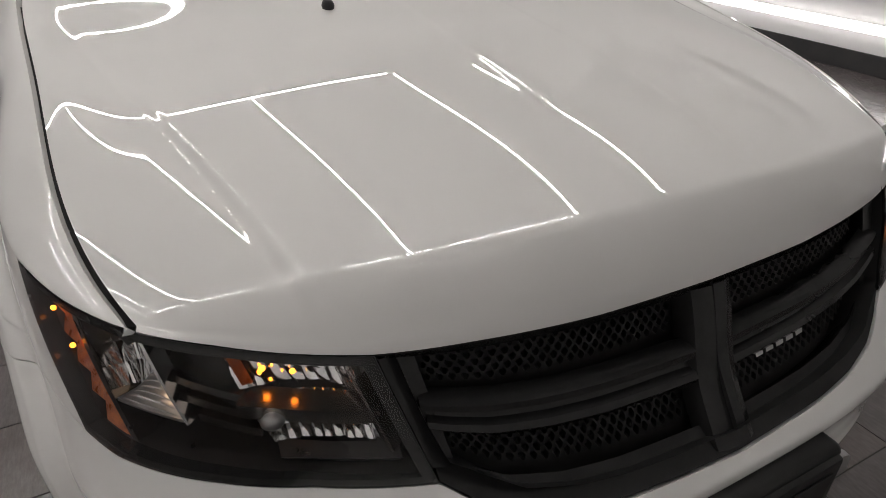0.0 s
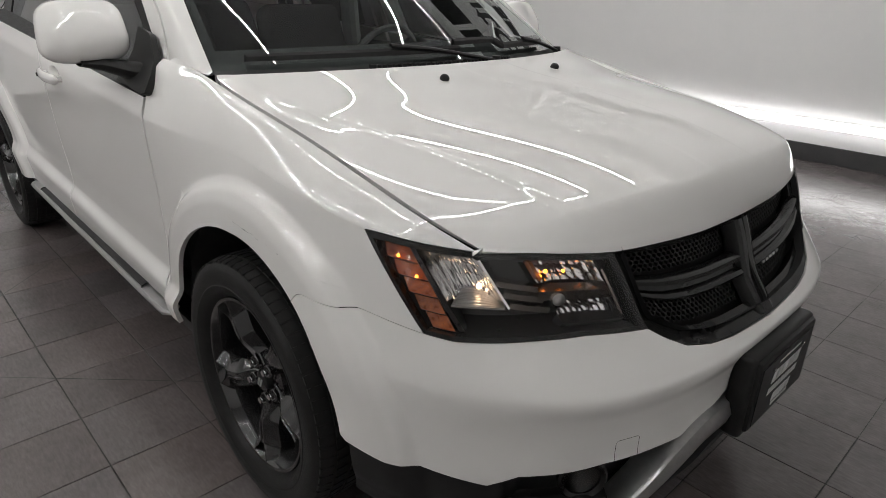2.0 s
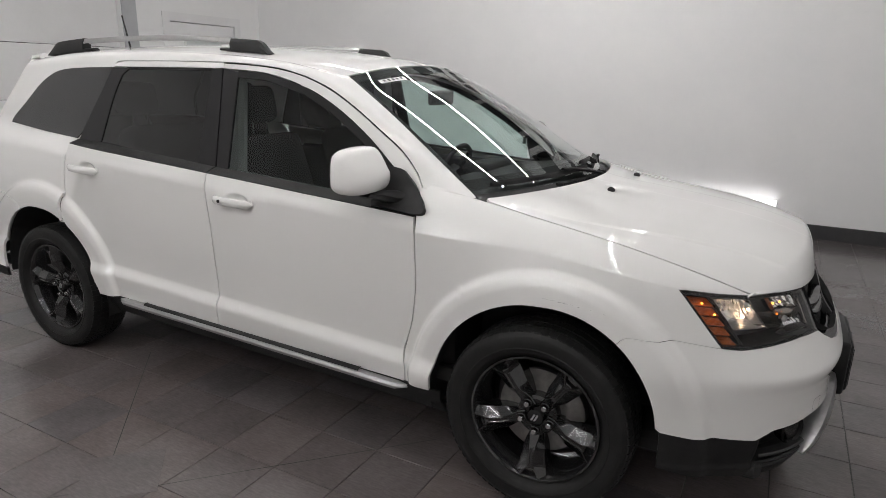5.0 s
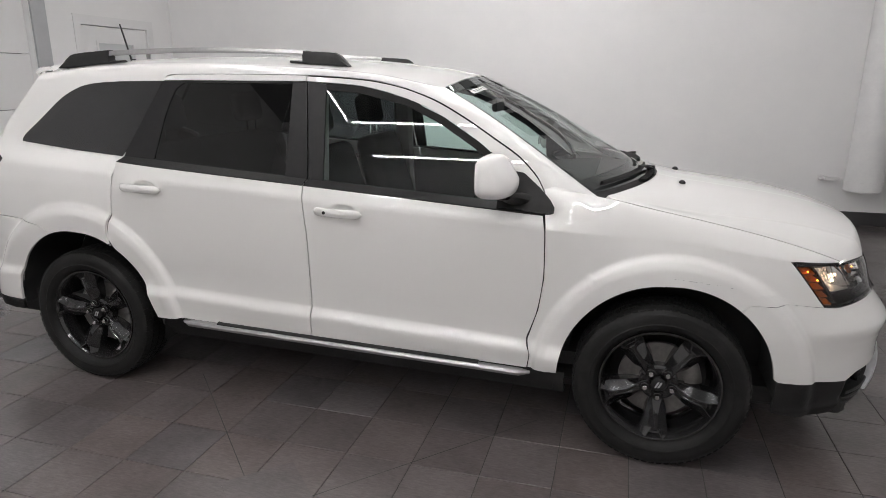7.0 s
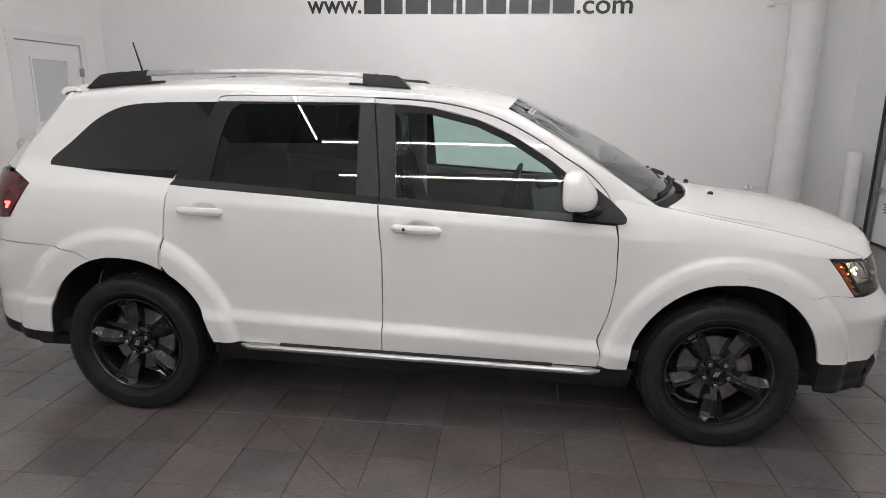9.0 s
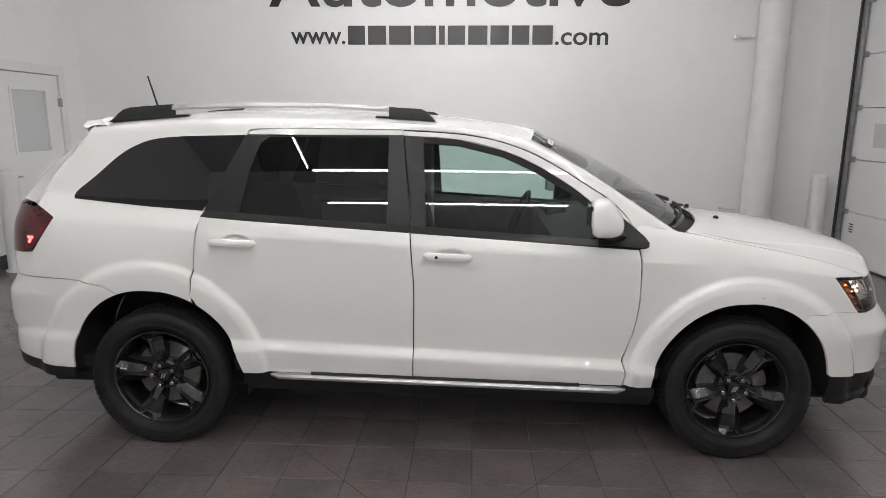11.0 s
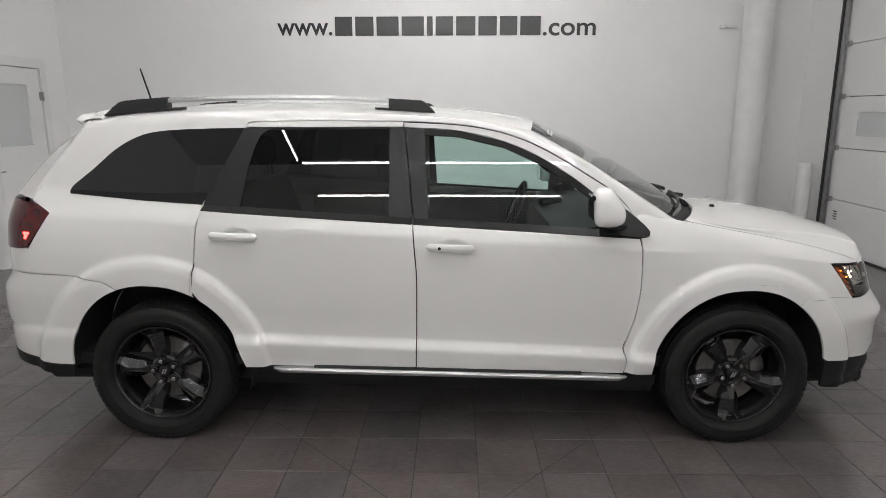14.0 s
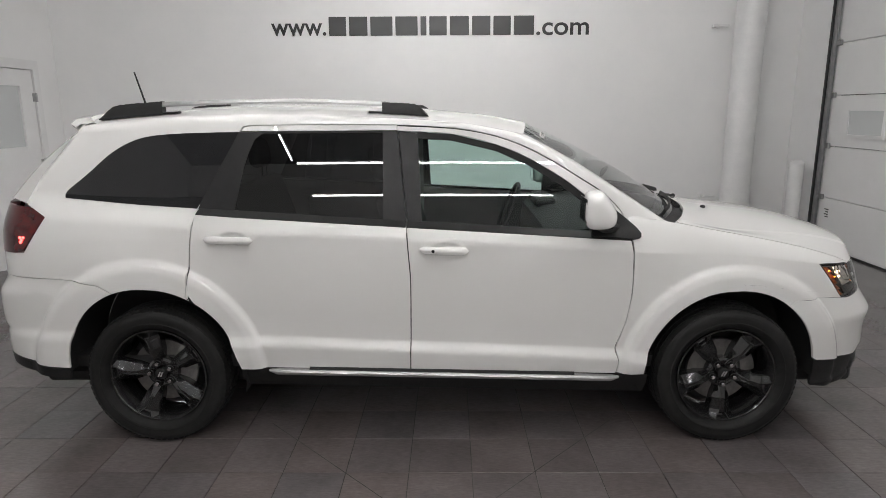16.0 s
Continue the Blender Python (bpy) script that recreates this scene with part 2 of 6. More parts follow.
# ---------------------------------------------------------------- doors, duct, posts, lamps
# personnel door in the west wall
door = empty("door_1", X0, 0, 0, "white door with a frosted pane and steel lever", "door", kind="structure")
y0, y1, z1 = DOOR[0] + 0.05, DOOR[1] - 0.05, DOOR[3] - 0.05
P0, P1, PZ0, PZ1 = 3.31, 3.90, 1.27, 1.99
bm = plate_with_holes(y0, y1, 0.01, z1, [(P0, P1, PZ0, PZ1)], 0, 0.045)
for v in bm.verts:
    v.co = Vector((-0.06 + v.co.y, v.co.x, v.co.z))
part("door_leaf", bm, door_paint, door)
bm = plate_with_holes(DOOR[0] - 0.07, DOOR[1] + 0.07, 0.0, DOOR[3] + 0.07, [(y0 - 0.01, y1 + 0.01, -1, z1 + 0.01)], -0.006, 0.2)
for v in bm.verts:
    v.co = Vector((0.002 - v.co.y, v.co.x, v.co.z))
part("door_frame", bm, door_paint, door)
part("pane", box(-0.045, -0.032, P0, P1, PZ0, PZ1), frosted, door, "frosted glass pane")
bm = plate_with_holes(P0 - 0.03, P1 + 0.03, PZ0 - 0.03, PZ1 + 0.03, [(P0, P1, PZ0, PZ1)], 0, 0.012)
for v in bm.verts:
    v.co = Vector((-0.016 + v.co.y, v.co.x, v.co.z))
part("pane_frame", bm, door_paint, door)
for z in (0.25, 1.05, 1.86):
    bm = bmesh.new()
    add_cyl(bm, 0.012, 0.11, Matrix.Translation((0.01, y1 + 0.012, z)), 12)
    add_box(bm, -0.014, 0.002, y1 - 0.03, y1 + 0.05, z - 0.05, z + 0.05)
    part("hinge", bm, steel, door, "steel hinge")
bm = bmesh.new()
add_cyl(bm, 0.028, 0.02, Matrix.Translation((-0.005, y0 + 0.07, 1.0)) @ pose(0, 0, 0, 0, 90, 0), 20)
add_cyl(bm, 0.010, 0.06, Matrix.Translation((0.025, y0 + 0.07, 1.0)) @ pose(0, 0, 0, 0, 90, 0), 12)
add_cyl(bm, 0.010, 0.12, Matrix.Translation((0.05, y0 + 0.12, 1.0)) @ pose(0, 0, 0, 90, 0, 0), 12)
part("lever_handle", bm, steel, door, "steel lever handle")

# sectional garage door in the east wall
gate = empty("door_2", X1, 0, 0, "white sectional garage door with horizontal panels", "garage door", kind="structure")
zs = [0.02, 0.622, 1.236, 1.83, 2.426, 3.02, 3.6]
for a, b in zip(zs, zs[1:]):
    bm = box(0.07, 0.12, GX0 + 0.03, GX1 - 0.03, a, b - 0.006, bevel=0.006)
    part("door_panel", bm, door_paint, gate)
bm = plate_with_holes(2.90, 3.57, 1.345, 1.69, [(2.94, 3.53, 1.385, 1.65)], 0, 0.02)
for v in bm.verts:
    v.co = Vector((0.068 - v.co.y, v.co.x, v.co.z))
part("window_frame", bm, door_paint, gate)
part("pane", box(0.06, 0.066, 2.94, 3.53, 1.385, 1.65), frosted, gate, "frosted white pane")
for k in range(1, 6):
    z = zs[k]
    bm = box(0.035, 0.066, GX1 - 0.13, GX1 - 0.05, z - 0.03, z + 0.03, bevel=0.004)
    add_cyl(bm, 0.022, 0.05, Matrix.Translation((0.03, GX1 - 0.03, z)) @ pose(0, 0, 0, 90, 0, 0), 14)
    part("hinge", bm, steel, gate, "steel roller hinge")
track = bmesh.new()
add_box(track, 0.005, 0.065, GX1 - 0.02, GX1 - 0.012, 0.03, 3.6)
add_box(track, 0.005, 0.011, GX1 - 0.055, GX1 - 0.02, 0.03, 3.6)
add_box(track, 0.05, 0.056, GX1 - 0.045, GX1 - 0.02, 0.03, 3.6)
part("track", track, steel, gate, "galvanised steel track")
part("seal", box(-0.012, 0.06, GX1 - 0.006, GX1 + 0.03, 0, 3.62, bevel=0.004), seal_black, gate, "black rubber door seal")
part("seal", box(0.08, 0.11, GX0, GX1, 0.0, 0.02), seal_black, gate)
for k in range(4):
    part("label_bar", box(0.064, 0.068, 3.72, 3.80 - 0.02 * (k % 2), 0.475 - 0.03 * k, 0.487 - 0.03 * k), seal_black, gate)

# sectional garage door in the west wall, with broad grey jambs
gate = empty("door_3", X0, 0, 0, "white sectional garage door with pale grey jambs", "garage door", kind="structure")
for a, b in zip(zs, zs[1:]):
    part("door_panel", box(-0.12, -0.07, WEST_GATE[0] + 0.01, WEST_GATE[1] - 0.01, a, b - 0.006, bevel=0.006), door_paint, gate)
for a in (WEST_GATE[0] - 0.19, WEST_GATE[1]):
    part("jamb", box(0.002, 0.03, a, a + 0.19, 0, 3.7, bevel=0.003), jamb_grey, gate, "pale grey door jamb")
part("seal", box(-0.11, -0.08, WEST_GATE[0], WEST_GATE[1], 0.0, 0.02), seal_black, gate)

# round duct in the corner
duct = empty("wall_duct", 3.765, Y1 - 0.30, 0.43, "white painted round duct with ribbed wrap on the wall", "duct")
prof = [(0.0, 0.0), (0.165, 0.0), (0.178, 0.012)]
for k in range(120):
    z = 0.02 + k * 0.04
    prof += [(0.178 + 0.0022 * random.random(), z), (0.178 + 0.002 * random.random(), z + 0.02)]
prof += [(0.178, 4.86), (0.0, 4.86)]
part("pipe", lathe(prof, 40), duct_white, duct, smooth=True, angle=50)
for z in (0.10, 2.28, 4.2):
    bm = lathe([(0.180, z - 0.012), (0.186, z - 0.012), (0.186, z + 0.012), (0.180, z + 0.012)], 40, closed=True)
    add_box(bm, -0.32, -0.17, 0.20, 0.225, z - 0.012, z + 0.012)
    add_box(bm, -0.36, -0.28, 0.225, 0.295, z - 0.02, z + 0.02, bevel=0.004)
    part("clamp", bm, duct_white, duct, "white painted duct clamp")


def post(x, y, h, r):
    ob = empty("bollard", x, y, 0, "white painted steel bollard with a domed cap", "bollard")
    prof = [(r * 1.25, 0.0), (r * 1.25, 0.012), (r, 0.016)] + [(r, z) for z in np.linspace(0.05, h - r * 0.6, 8)]
    prof += [(r * math.cos(a), h - r * 0.6 + r * 0.6 * math.sin(a)) for a in np.linspace(0.15, 1.57, 9)]
    part("pipe", lathe(prof, 32), duct_white, ob, smooth=True, angle=50)


post(4.335, 4.0, 1.06, 0.09)
post(-4.90, 2.78, 1.12, 0.10)


def led_tube(x0, y0, x1, y1, z, pieces):
    """A run of tube lamps end to end under the ceiling."""
    d = Vector((x1 - x0, y1 - y0, 0))
    n = d.length / pieces
    turn = math.atan2(d.y, d.x)
    for k in range(pieces):
        c = Vector((x0, y0, z)) + d * ((k + 0.5) / pieces)
        lamp = tagged(new("tube_lamp"), "slim glowing white tube lamp under the ceiling", "ceiling light", "ceiling tube lamps")
        lamp.matrix_basis = Matrix.Translation(c) @ Matrix.Rotation(turn, 4, "Z")
        part("diffuser", box(-n / 2 + 0.012, n / 2 - 0.012, -0.0065, 0.0065, -0.015, 0.005, bevel=0.004, segments=2), led_white, lamp, "glowing white diffuser")
        part("housing", box(-n / 2 + 0.004, n / 2 - 0.004, -0.014, 0.014, 0.006, 0.028, bevel=0.004), lamp_metal, lamp)
        for s in (-1, 1):
            bm = bmesh.new()
            add_cyl(bm, 0.004, H - z - 0.03, Matrix.Translation((s * n * 0.35, 0, (H - z + 0.03) / 2)), 8)
            part("hanger_rod", bm, lamp_metal, lamp)
        yield lamp


LX0, LX1, LZ = -1.95, 1.74, 3.6
LAMPS = [(LX0, y, LX1, y, 3) for y in (2.35, 1.40, -0.16, -1.72, -3.28, -4.85, -5.80)]
LAMPS += [(x, -4.79, x, 1.34, 5) for x in (LX0 - 0.04, LX1 + 0.04)]
TUBES = [lamp for a in LAMPS for lamp in led_tube(*a[:4], LZ, a[4])]

# ---------------------------------------------------------------- the shape of the car's body


def smooth_curve(xs, ys):
    """A monotone cubic through the given knots, as a function of numpy arrays."""
    xs, ys = np.array(xs, float), np.array(ys, float)
    h, d = np.diff(xs), np.diff(ys) / np.diff(xs)
    m = np.zeros_like(ys)
    m[0], m[-1] = d[0], d[-1]
    for k in range(1, len(xs) - 1):
        if d[k - 1] * d[k] > 0:
            a, b = 2 * h[k] + h[k - 1], h[k] + 2 * h[k - 1]
            m[k] = (a + b) / (a / d[k - 1] + b / d[k])

    def f(x):
        x = np.clip(np.asarray(x, float), xs[0], xs[-1])
        k = np.clip(np.searchsorted(xs, x) - 1, 0, len(h) - 1)
        t = (x - xs[k]) / h[k]
        return ((1 + 2 * t) * (1 - t) ** 2 * ys[k] + t * (1 - t) ** 2 * h[k] * m[k] + t * t * (3 - 2 * t) * ys[k + 1] + t * t * (t - 1) * h[k] * m[k + 1])
    return f


def step(a, b, x):
    t = np.clip((np.asarray(x, float) - a) / (b - a), 0, 1)
    return t * t * (3 - 2 * t)


# half width over height: doors, nose and tail
W_DOOR = smooth_curve((0.15, 0.25, 0.36, 0.40, 0.455, 0.482, 0.487, 0.535, 0.540, 0.60, 0.70, 0.85, 0.97, 1.022, 1.034, 1.07, 1.10, 1.14, 1.20), (0.80, 0.842, 0.866, 0.873, 0.8815, 0.8844, 0.8840, 0.8612, 0.8602, 0.8628, 0.872, 0.884, 0.889, 0.8897, 0.8885, 0.877, 0.865, 0.845, 0.815))
W_NOSE = smooth_curve((0.15, 0.25, 0.36, 0.43, 0.48, 0.54, 0.598, 0.606, 0.75, 0.85, 0.93, 1.0, 1.08, 1.2), (0.81, 0.845, 0.868, 0.871, 0.8715, 0.8725, 0.8750, 0.8750, 0.866, 0.860, 0.850, 0.835, 0.81, 0.79))
W_TAIL = smooth_curve((0.15, 0.25, 0.36, 0.45, 0.560, 0.580, 0.61, 0.80, 0.95, 1.05, 1.13, 1.22, 1.3), (0.79, 0.83, 0.872, 0.884, 0.888, 0.884, 0.872, 0.88, 0.878, 0.868, 0.848, 0.815, 0.79))
NOSE_X = smooth_curve((0.15, 0.25, 0.34, 0.42, 0.46, 0.50, 0.54, 0.585, 0.630, 0.638, 0.655, 0.70, 0.75, 0.85, 0.92, 1.0, 1.1), (2.25, 2.34, 2.385, 2.398, 2.398, 2.396, 2.397, 2.403, 2.4165, 2.4160, 2.406, 2.372, 2.338, 2.30, 2.265, 2.20, 2.05))
TAIL_X = smooth_curve((0.15, 0.28, 0.38, 0.5, 0.585, 0.61, 0.66, 0.77, 0.87, 1.0, 1.2, 1.4, 1.6, 1.7), (-2.22, -2.31, -2.385, -2.392, -2.388, -2.412, -2.417, -2.408, -2.345, -2.343, -2.335, -2.25, -2.06, -1.95))
NOSE_0, TAIL_0 = 1.5, -1.8
BELT = lambda x: 1.139 - 0.0615 * np.asarray(x, float)


def arch_radius(front, a):
    """Radius of the wheel opening at the angle a (0 points forward)."""
    s = np.maximum(np.sin(a), 0)
    c = np.cos(a)
    return (0.425 + 0.022 * s ** 2 + 0.045 * np.maximum(c, 0) * s) if front else (0.428 + 0.038 * s ** 2 + 0.05 * np.maximum(-c, 0) * s)


def flare(x, z):
    """How far the wheel arches stand proud of the side."""
    total = 0
    for cx, front in ((1.445, True), (-1.445, False)):
        dx, dz = x - cx, z - 0.36
        r, a = np.hypot(dx, dz), np.arctan2(dz, dx)
        out = (0.565 + 0.03 * np.cos(a)) if front else (0.590 - 0.035 * np.cos(a) + 0.016 * np.maximum(np.sin(a), 0) ** 2)
        total = total + 0.034 * (0.35 * step(out, out - 0.055, r) + 0.65 * step(out + 0.010, out - 0.020, r)) * step(-0.25, 0.05, dz)
    return total


def ring(u, z):
    """The body's skin on the right: u is x along the flank, past NOSE_0 and TAIL_0 it runs on round the nose and the tail to the middle (one unit more)."""
    u, z = np.broadcast_arrays(np.asarray(u, float), np.asarray(z, float))
    b, c = step(0.95, 1.45, u), step(-0.9, -1.5, u)
    w = W_DOOR(z + (0.0397 * u) * step(0.85, 0.62, z) * step(0.36, 0.45, z) + 0.0525 * (u - 0.5) * step(0.70, 0.98, z)) * (1 - b) * (1 - c) + W_NOSE(z) * b + W_TAIL(z) * c
    x, y = u.copy(), w.copy()
    for start, sign, end in ((NOSE_0, 1, NOSE_X), (TAIL_0, -1, TAIL_X)):
        past = sign * (u - start) > 0
        a = np.clip(np.abs(u - start), 0, 1) * math.pi / 2
        sn, cs = np.sin(a), np.cos(a)
        e = 3 if sign > 0 else 3.6
        r = (sn ** e + np.abs(cs) ** e) ** (-1 / e)
        x = np.where(past, start + (end(z) - start) * r * sn, x)
        y = np.where(past, w * r * cs, y)
    y = y + flare(x, z) * step(0.55, 0.75, y)
    return np.stack([x, -y, z], -1)


def glass_y(x, z):
    return -(0.812 - 0.29 * (z - 1.13) - 0.035 * ((x + 0.3) / 1.6) ** 2)


def house(x, z):
    """The flank above the belt line."""
    x, z = np.broadcast_arrays(np.asarray(x, float), np.asarray(z, float))
    return np.stack([x, glass_y(x, z), z], -1)


def polyline(points, n):
    """n points evenly along a line through the given ones."""
    p = np.array(points, float)
    s = np.r_[0, np.cumsum(np.linalg.norm(np.diff(p, axis=0), axis=1))]
    t = np.linspace(0, s[-1], n)
    return np.stack([np.interp(t, s, p[:, k]) for k in range(p.shape[1])], -1)


def rounded(points, n):
    """n points evenly along a smooth curve through the given ones."""
    p = np.array(points, float)
    s = np.r_[0, np.cumsum(np.linalg.norm(np.diff(p, axis=0), axis=1))]
    q = np.vstack([2 * p[0] - p[1], p, 2 * p[-1] - p[-2]])
    fine = []
    for k in range(len(p) - 1):
        a, b, c, d = q[k:k + 4]
        for t in np.linspace(0, 1, 24, endpoint=False):
            fine.append(0.5 * (2 * b + (c - a) * t + (2 * a - 5 * b + 4 * c - d) * t * t + (3 * b - a - 3 * c + d) * t ** 3))
    fine.append(p[-1])
    return polyline(fine, n)


def coons(bottom, top, left, right, crown=False, power=2.0, reach=None):
    """A grid between four edges (bottom and top run the same way, left and right from bottom to top). With crown it meets its right edge level, for a half that is mirrored there."""
    bottom, top, left, right = (np.asarray(e, float) for e in (bottom, top, left, right))
    n, m = len(bottom), len(left)
    s, t = np.linspace(0, 1, n)[None, :, None], np.linspace(0, 1, m)[:, None, None]
    if crown:
        w = np.concatenate([s, s, 1 - (1 - s) ** power], -1)
        a, b = bottom[None] - (1 - w) * bottom[0] - w * bottom[-1], top[None] - (1 - w) * top[0] - w * top[-1]
        up = t ** 3 * np.ones(3)
        if reach is not None:
            up = np.concatenate([reach[:, None, None], reach[:, None, None], t ** 3], -1)
        return (1 - w) * left[:, None] + w * right[:, None] + (1 - t) ** 3 * a + up * b
    return ((1 - t) * bottom[None] + t * top[None] + (1 - s) * left[:, None] + s * right[:, None]
            - ((1 - s) * (1 - t) * bottom[0] + s * (1 - t) * bottom[-1] + (1 - s) * t * top[0] + s * t * top[-1]))


def flank(x, z):
    """Flank of the rear quarter: the lower skin runs smoothly into the upper one."""
    x, z = np.broadcast_arrays(np.asarray(x, float), np.asarray(z, float))
    t = step(BELT(x) - 0.10, BELT(x) + 0.04, z)[..., None]
    low, up = ring(x, np.minimum(z, 1.25)), house(x, z)
    low[..., 2] = z
    return low * (1 - t) + up * t


def dented(x, z):
    """The door skin with its two finger cups."""
    p = ring(x, z)
    for cx, cz in ((-1.010, 1.082), (0.035, 1.028)):
        r = np.hypot((p[..., 0] - cx) / 0.075, (z - cz) / 0.032)
        p[..., 1] += 0.020 * step(1.0, 0.35, r)
    return p


def u_of_x(x, z):
    """The u at which the skin stands at x, round the nose."""
    us = np.linspace(1.3, 2.5, 400)
    return float(np.interp(x, ring(us, z)[:, 0], us))


def add_grid(bm, g):
    vs = [[bm.verts.new(p) for p in row] for row in g]
    for a, b in zip(vs, vs[1:]):
        for k in range(len(a) - 1):
            try:
                bm.faces.new((a[k], a[k + 1], b[k + 1], b[k]))
            except ValueError:
                pass
    return vs


def skin(grids, side=1, depth=0.014, out=None, lift=0.0):
    """A sheet from one or more grids, turned outwards, with its rim folded inwards by depth. side -1 mirrors it to the car's left."""
    bm = bmesh.new()
    for g in grids:
        g = np.array(g, float)
        if side < 0:
            g = g * (1, -1, 1)
        add_grid(bm, g)
    bmesh.ops.remove_doubles(bm, verts=bm.verts, dist=0.0006)
    bmesh.ops.dissolve_degenerate(bm, edges=bm.edges, dist=0.0002)
    bmesh.ops.recalc_face_normals(bm, faces=bm.faces)
    bm.normal_update()
    mid = Vector(out) if out else Vector((0, 0, 0.7))
    total = sum((f.normal.dot(f.calc_center_median() - mid) * f.calc_area() for f in bm.faces))
    if total < 0:
        bmesh.ops.reverse_faces(bm, faces=bm.faces)
        bm.normal_update()
    if lift:
        for v, n in [(v, v.normal.copy()) for v in bm.verts]:
            v.co += n * lift
    if depth:
        rim = [e for e in bm.edges if len(e.link_faces) == 1]
        inner = {}
        for v in {v for e in rim for v in e.verts}:
            inner[v] = bm.verts.new(v.co - v.normal * depth)
        for e in rim:
            f = e.link_faces[0]
            a, b = e.verts
            loop = next(l for l in f.loops if l.edge == e)
            a, b = loop.vert, loop.link_loop_next.vert
            bm.faces.new((b, a, inner[a], inner[b]))
    return bm


def on(surface, pts):
    pts = np.asarray(pts, float)
    return surface(pts[..., 0], pts[..., 1])


def panel(name, grids, mat, parent, label="", side=1, depth=0.014, lift=0.0, out=None):
    return part(name, skin(grids, side, depth, out, lift), mat, parent, label, smooth=True, angle=38)


# ---- paints and trims of the car
def car_paint():
    m = material("white_paint", (0.81, 0.805, 0.79), 0.5, 0.0, 1.0, 0.0)
    bs = m.node_tree.nodes["Principled BSDF"]
    bs.inputs["Coat Roughness"].default_value = 0.006
    bs.inputs["Coat IOR"].default_value = 1.7
    co = node(m, "ShaderNodeTexCoord")
    n1 = node(m, "ShaderNodeTexNoise", Scale=420.0, Detail=2)
    link(m, co.outputs["Object"], n1.inputs["Vector"])
    ramp = node(m, "ShaderNodeValToRGB")
    ramp.color_ramp.elements[0].color, ramp.color_ramp.elements[1].color = (0.805, 0.797, 0.780, 1), (0.82, 0.812, 0.796, 1)
    link(m, n1.outputs["Fac"], ramp.inputs["Fac"])
    link(m, ramp.outputs["Color"], bs.inputs["Base Color"])
    n2 = node(m, "ShaderNodeTexNoise", Scale=38.0, Detail=2)
    link(m, co.outputs["Object"], n2.inputs["Vector"])
    bp = node(m, "ShaderNodeBump", Strength=0.003, Distance=0.001)
    link(m, n2.outputs["Fac"], bp.inputs["Height"])
    link(m, bp.outputs["Normal"], bs.inputs["Coat Normal"])
    return m


def pane_glass(name, tint, rough=0.0, ior=1.52):
    """Thin glass: clear or tinted, with its gloss by angle."""
    m = bpy.data.materials.new(name)
    m.use_nodes = True
    m.node_tree.nodes.remove(m.node_tree.nodes["Principled BSDF"])
    out = m.node_tree.nodes["Material Output"]
    clear = node(m, "ShaderNodeBsdfTransparent")
    clear.inputs["Color"].default_value = (*tint, 1)
    gloss = node(m, "ShaderNodeBsdfGlossy", Roughness=rough)
    gloss.inputs["Color"].default_value = (1, 1, 1, 1)
    fr = node(m, "ShaderNodeFresnel", IOR=ior)
    mix = node(m, "ShaderNodeMixShader")
    link(m, fr.outputs[0], mix.inputs[0])
    link(m, clear.outputs[0], mix.inputs[1])
    link(m, gloss.outputs[0], mix.inputs[2])
    link(m, mix.outputs[0], out.inputs["Surface"])
    return m


paint = car_paint()
gap_black = material("gap_black", (0.006, 0.006, 0.006), 0.8)
trim_black = mottled("trim_black", (0.015, 0.015, 0.0155), (0.022, 0.022, 0.022), 40, 0.42, 0.52, bump=0.12, bump_scale=900, spec=0.28)
gloss_black = mottled("gloss_black", (0.016, 0.016, 0.0163), (0.021, 0.021, 0.021), 30, 0.09, 0.15, spec=0.3)
pillar_black = mottled("pillar_black", (0.013, 0.0125, 0.0135), (0.018, 0.0175, 0.0185), 30, 0.3, 0.38, spec=0.28)
liner_black = mottled("liner_black", (0.018, 0.018, 0.018), (0.028, 0.028, 0.028), 14, 0.8, bump=0.3)
satin_silver = mottled("satin_silver", (0.42, 0.42, 0.42), (0.5, 0.5, 0.5), 60, 0.3, 0.38, metal=0.85)
chrome = material("chrome", (0.75, 0.75, 0.75), 0.07, 1.0)
rubber = mottled("tyre_rubber", (0.013, 0.013, 0.013), (0.023, 0.0228, 0.0225), 16, 0.40, 0.55, bump=0.3, bump_scale=240, spec=0.19)
rim_black = mottled("rim_black", (0.012, 0.012, 0.0124), (0.017, 0.017, 0.0175), 26, 0.10, 0.16, coat=0.6, spec=0.45)
disc_steel = mottled("disc_steel", (0.16, 0.155, 0.15), (0.26, 0.25, 0.24), 30, 0.38, 0.5, metal=0.9)
fabric_black = mottled("seat_cloth", (0.010, 0.010, 0.0105), (0.018, 0.018, 0.0185), 30, 0.9, bump=0.3, bump_scale=700)
plastic_dark = mottled("dash_plastic", (0.022, 0.022, 0.023), (0.03, 0.03, 0.03), 20, 0.6, bump=0.2, bump_scale=600)
plastic_grey = mottled("pillar_cloth", (0.32, 0.32, 0.31), (0.38, 0.38, 0.37), 20, 0.85)
screen_glass = pane_glass("screen_glass", (0.83, 0.93, 0.905), ior=1.62)
door_glass = pane_glass("door_glass", (0.72, 0.86, 0.82), ior=1.50)
dark_glass = pane_glass("dark_glass", (0.060, 0.065, 0.070), ior=1.56)
lens_glass = pane_glass("lens_glass", (0.95, 0.95, 0.95), ior=1.36)
amber = mottled("amber_reflector", (0.16, 0.030, 0.004), (0.55, 0.13, 0.012), 60, 0.2, 0.35, bump=0.4, bump_scale=260, coat=0.3)
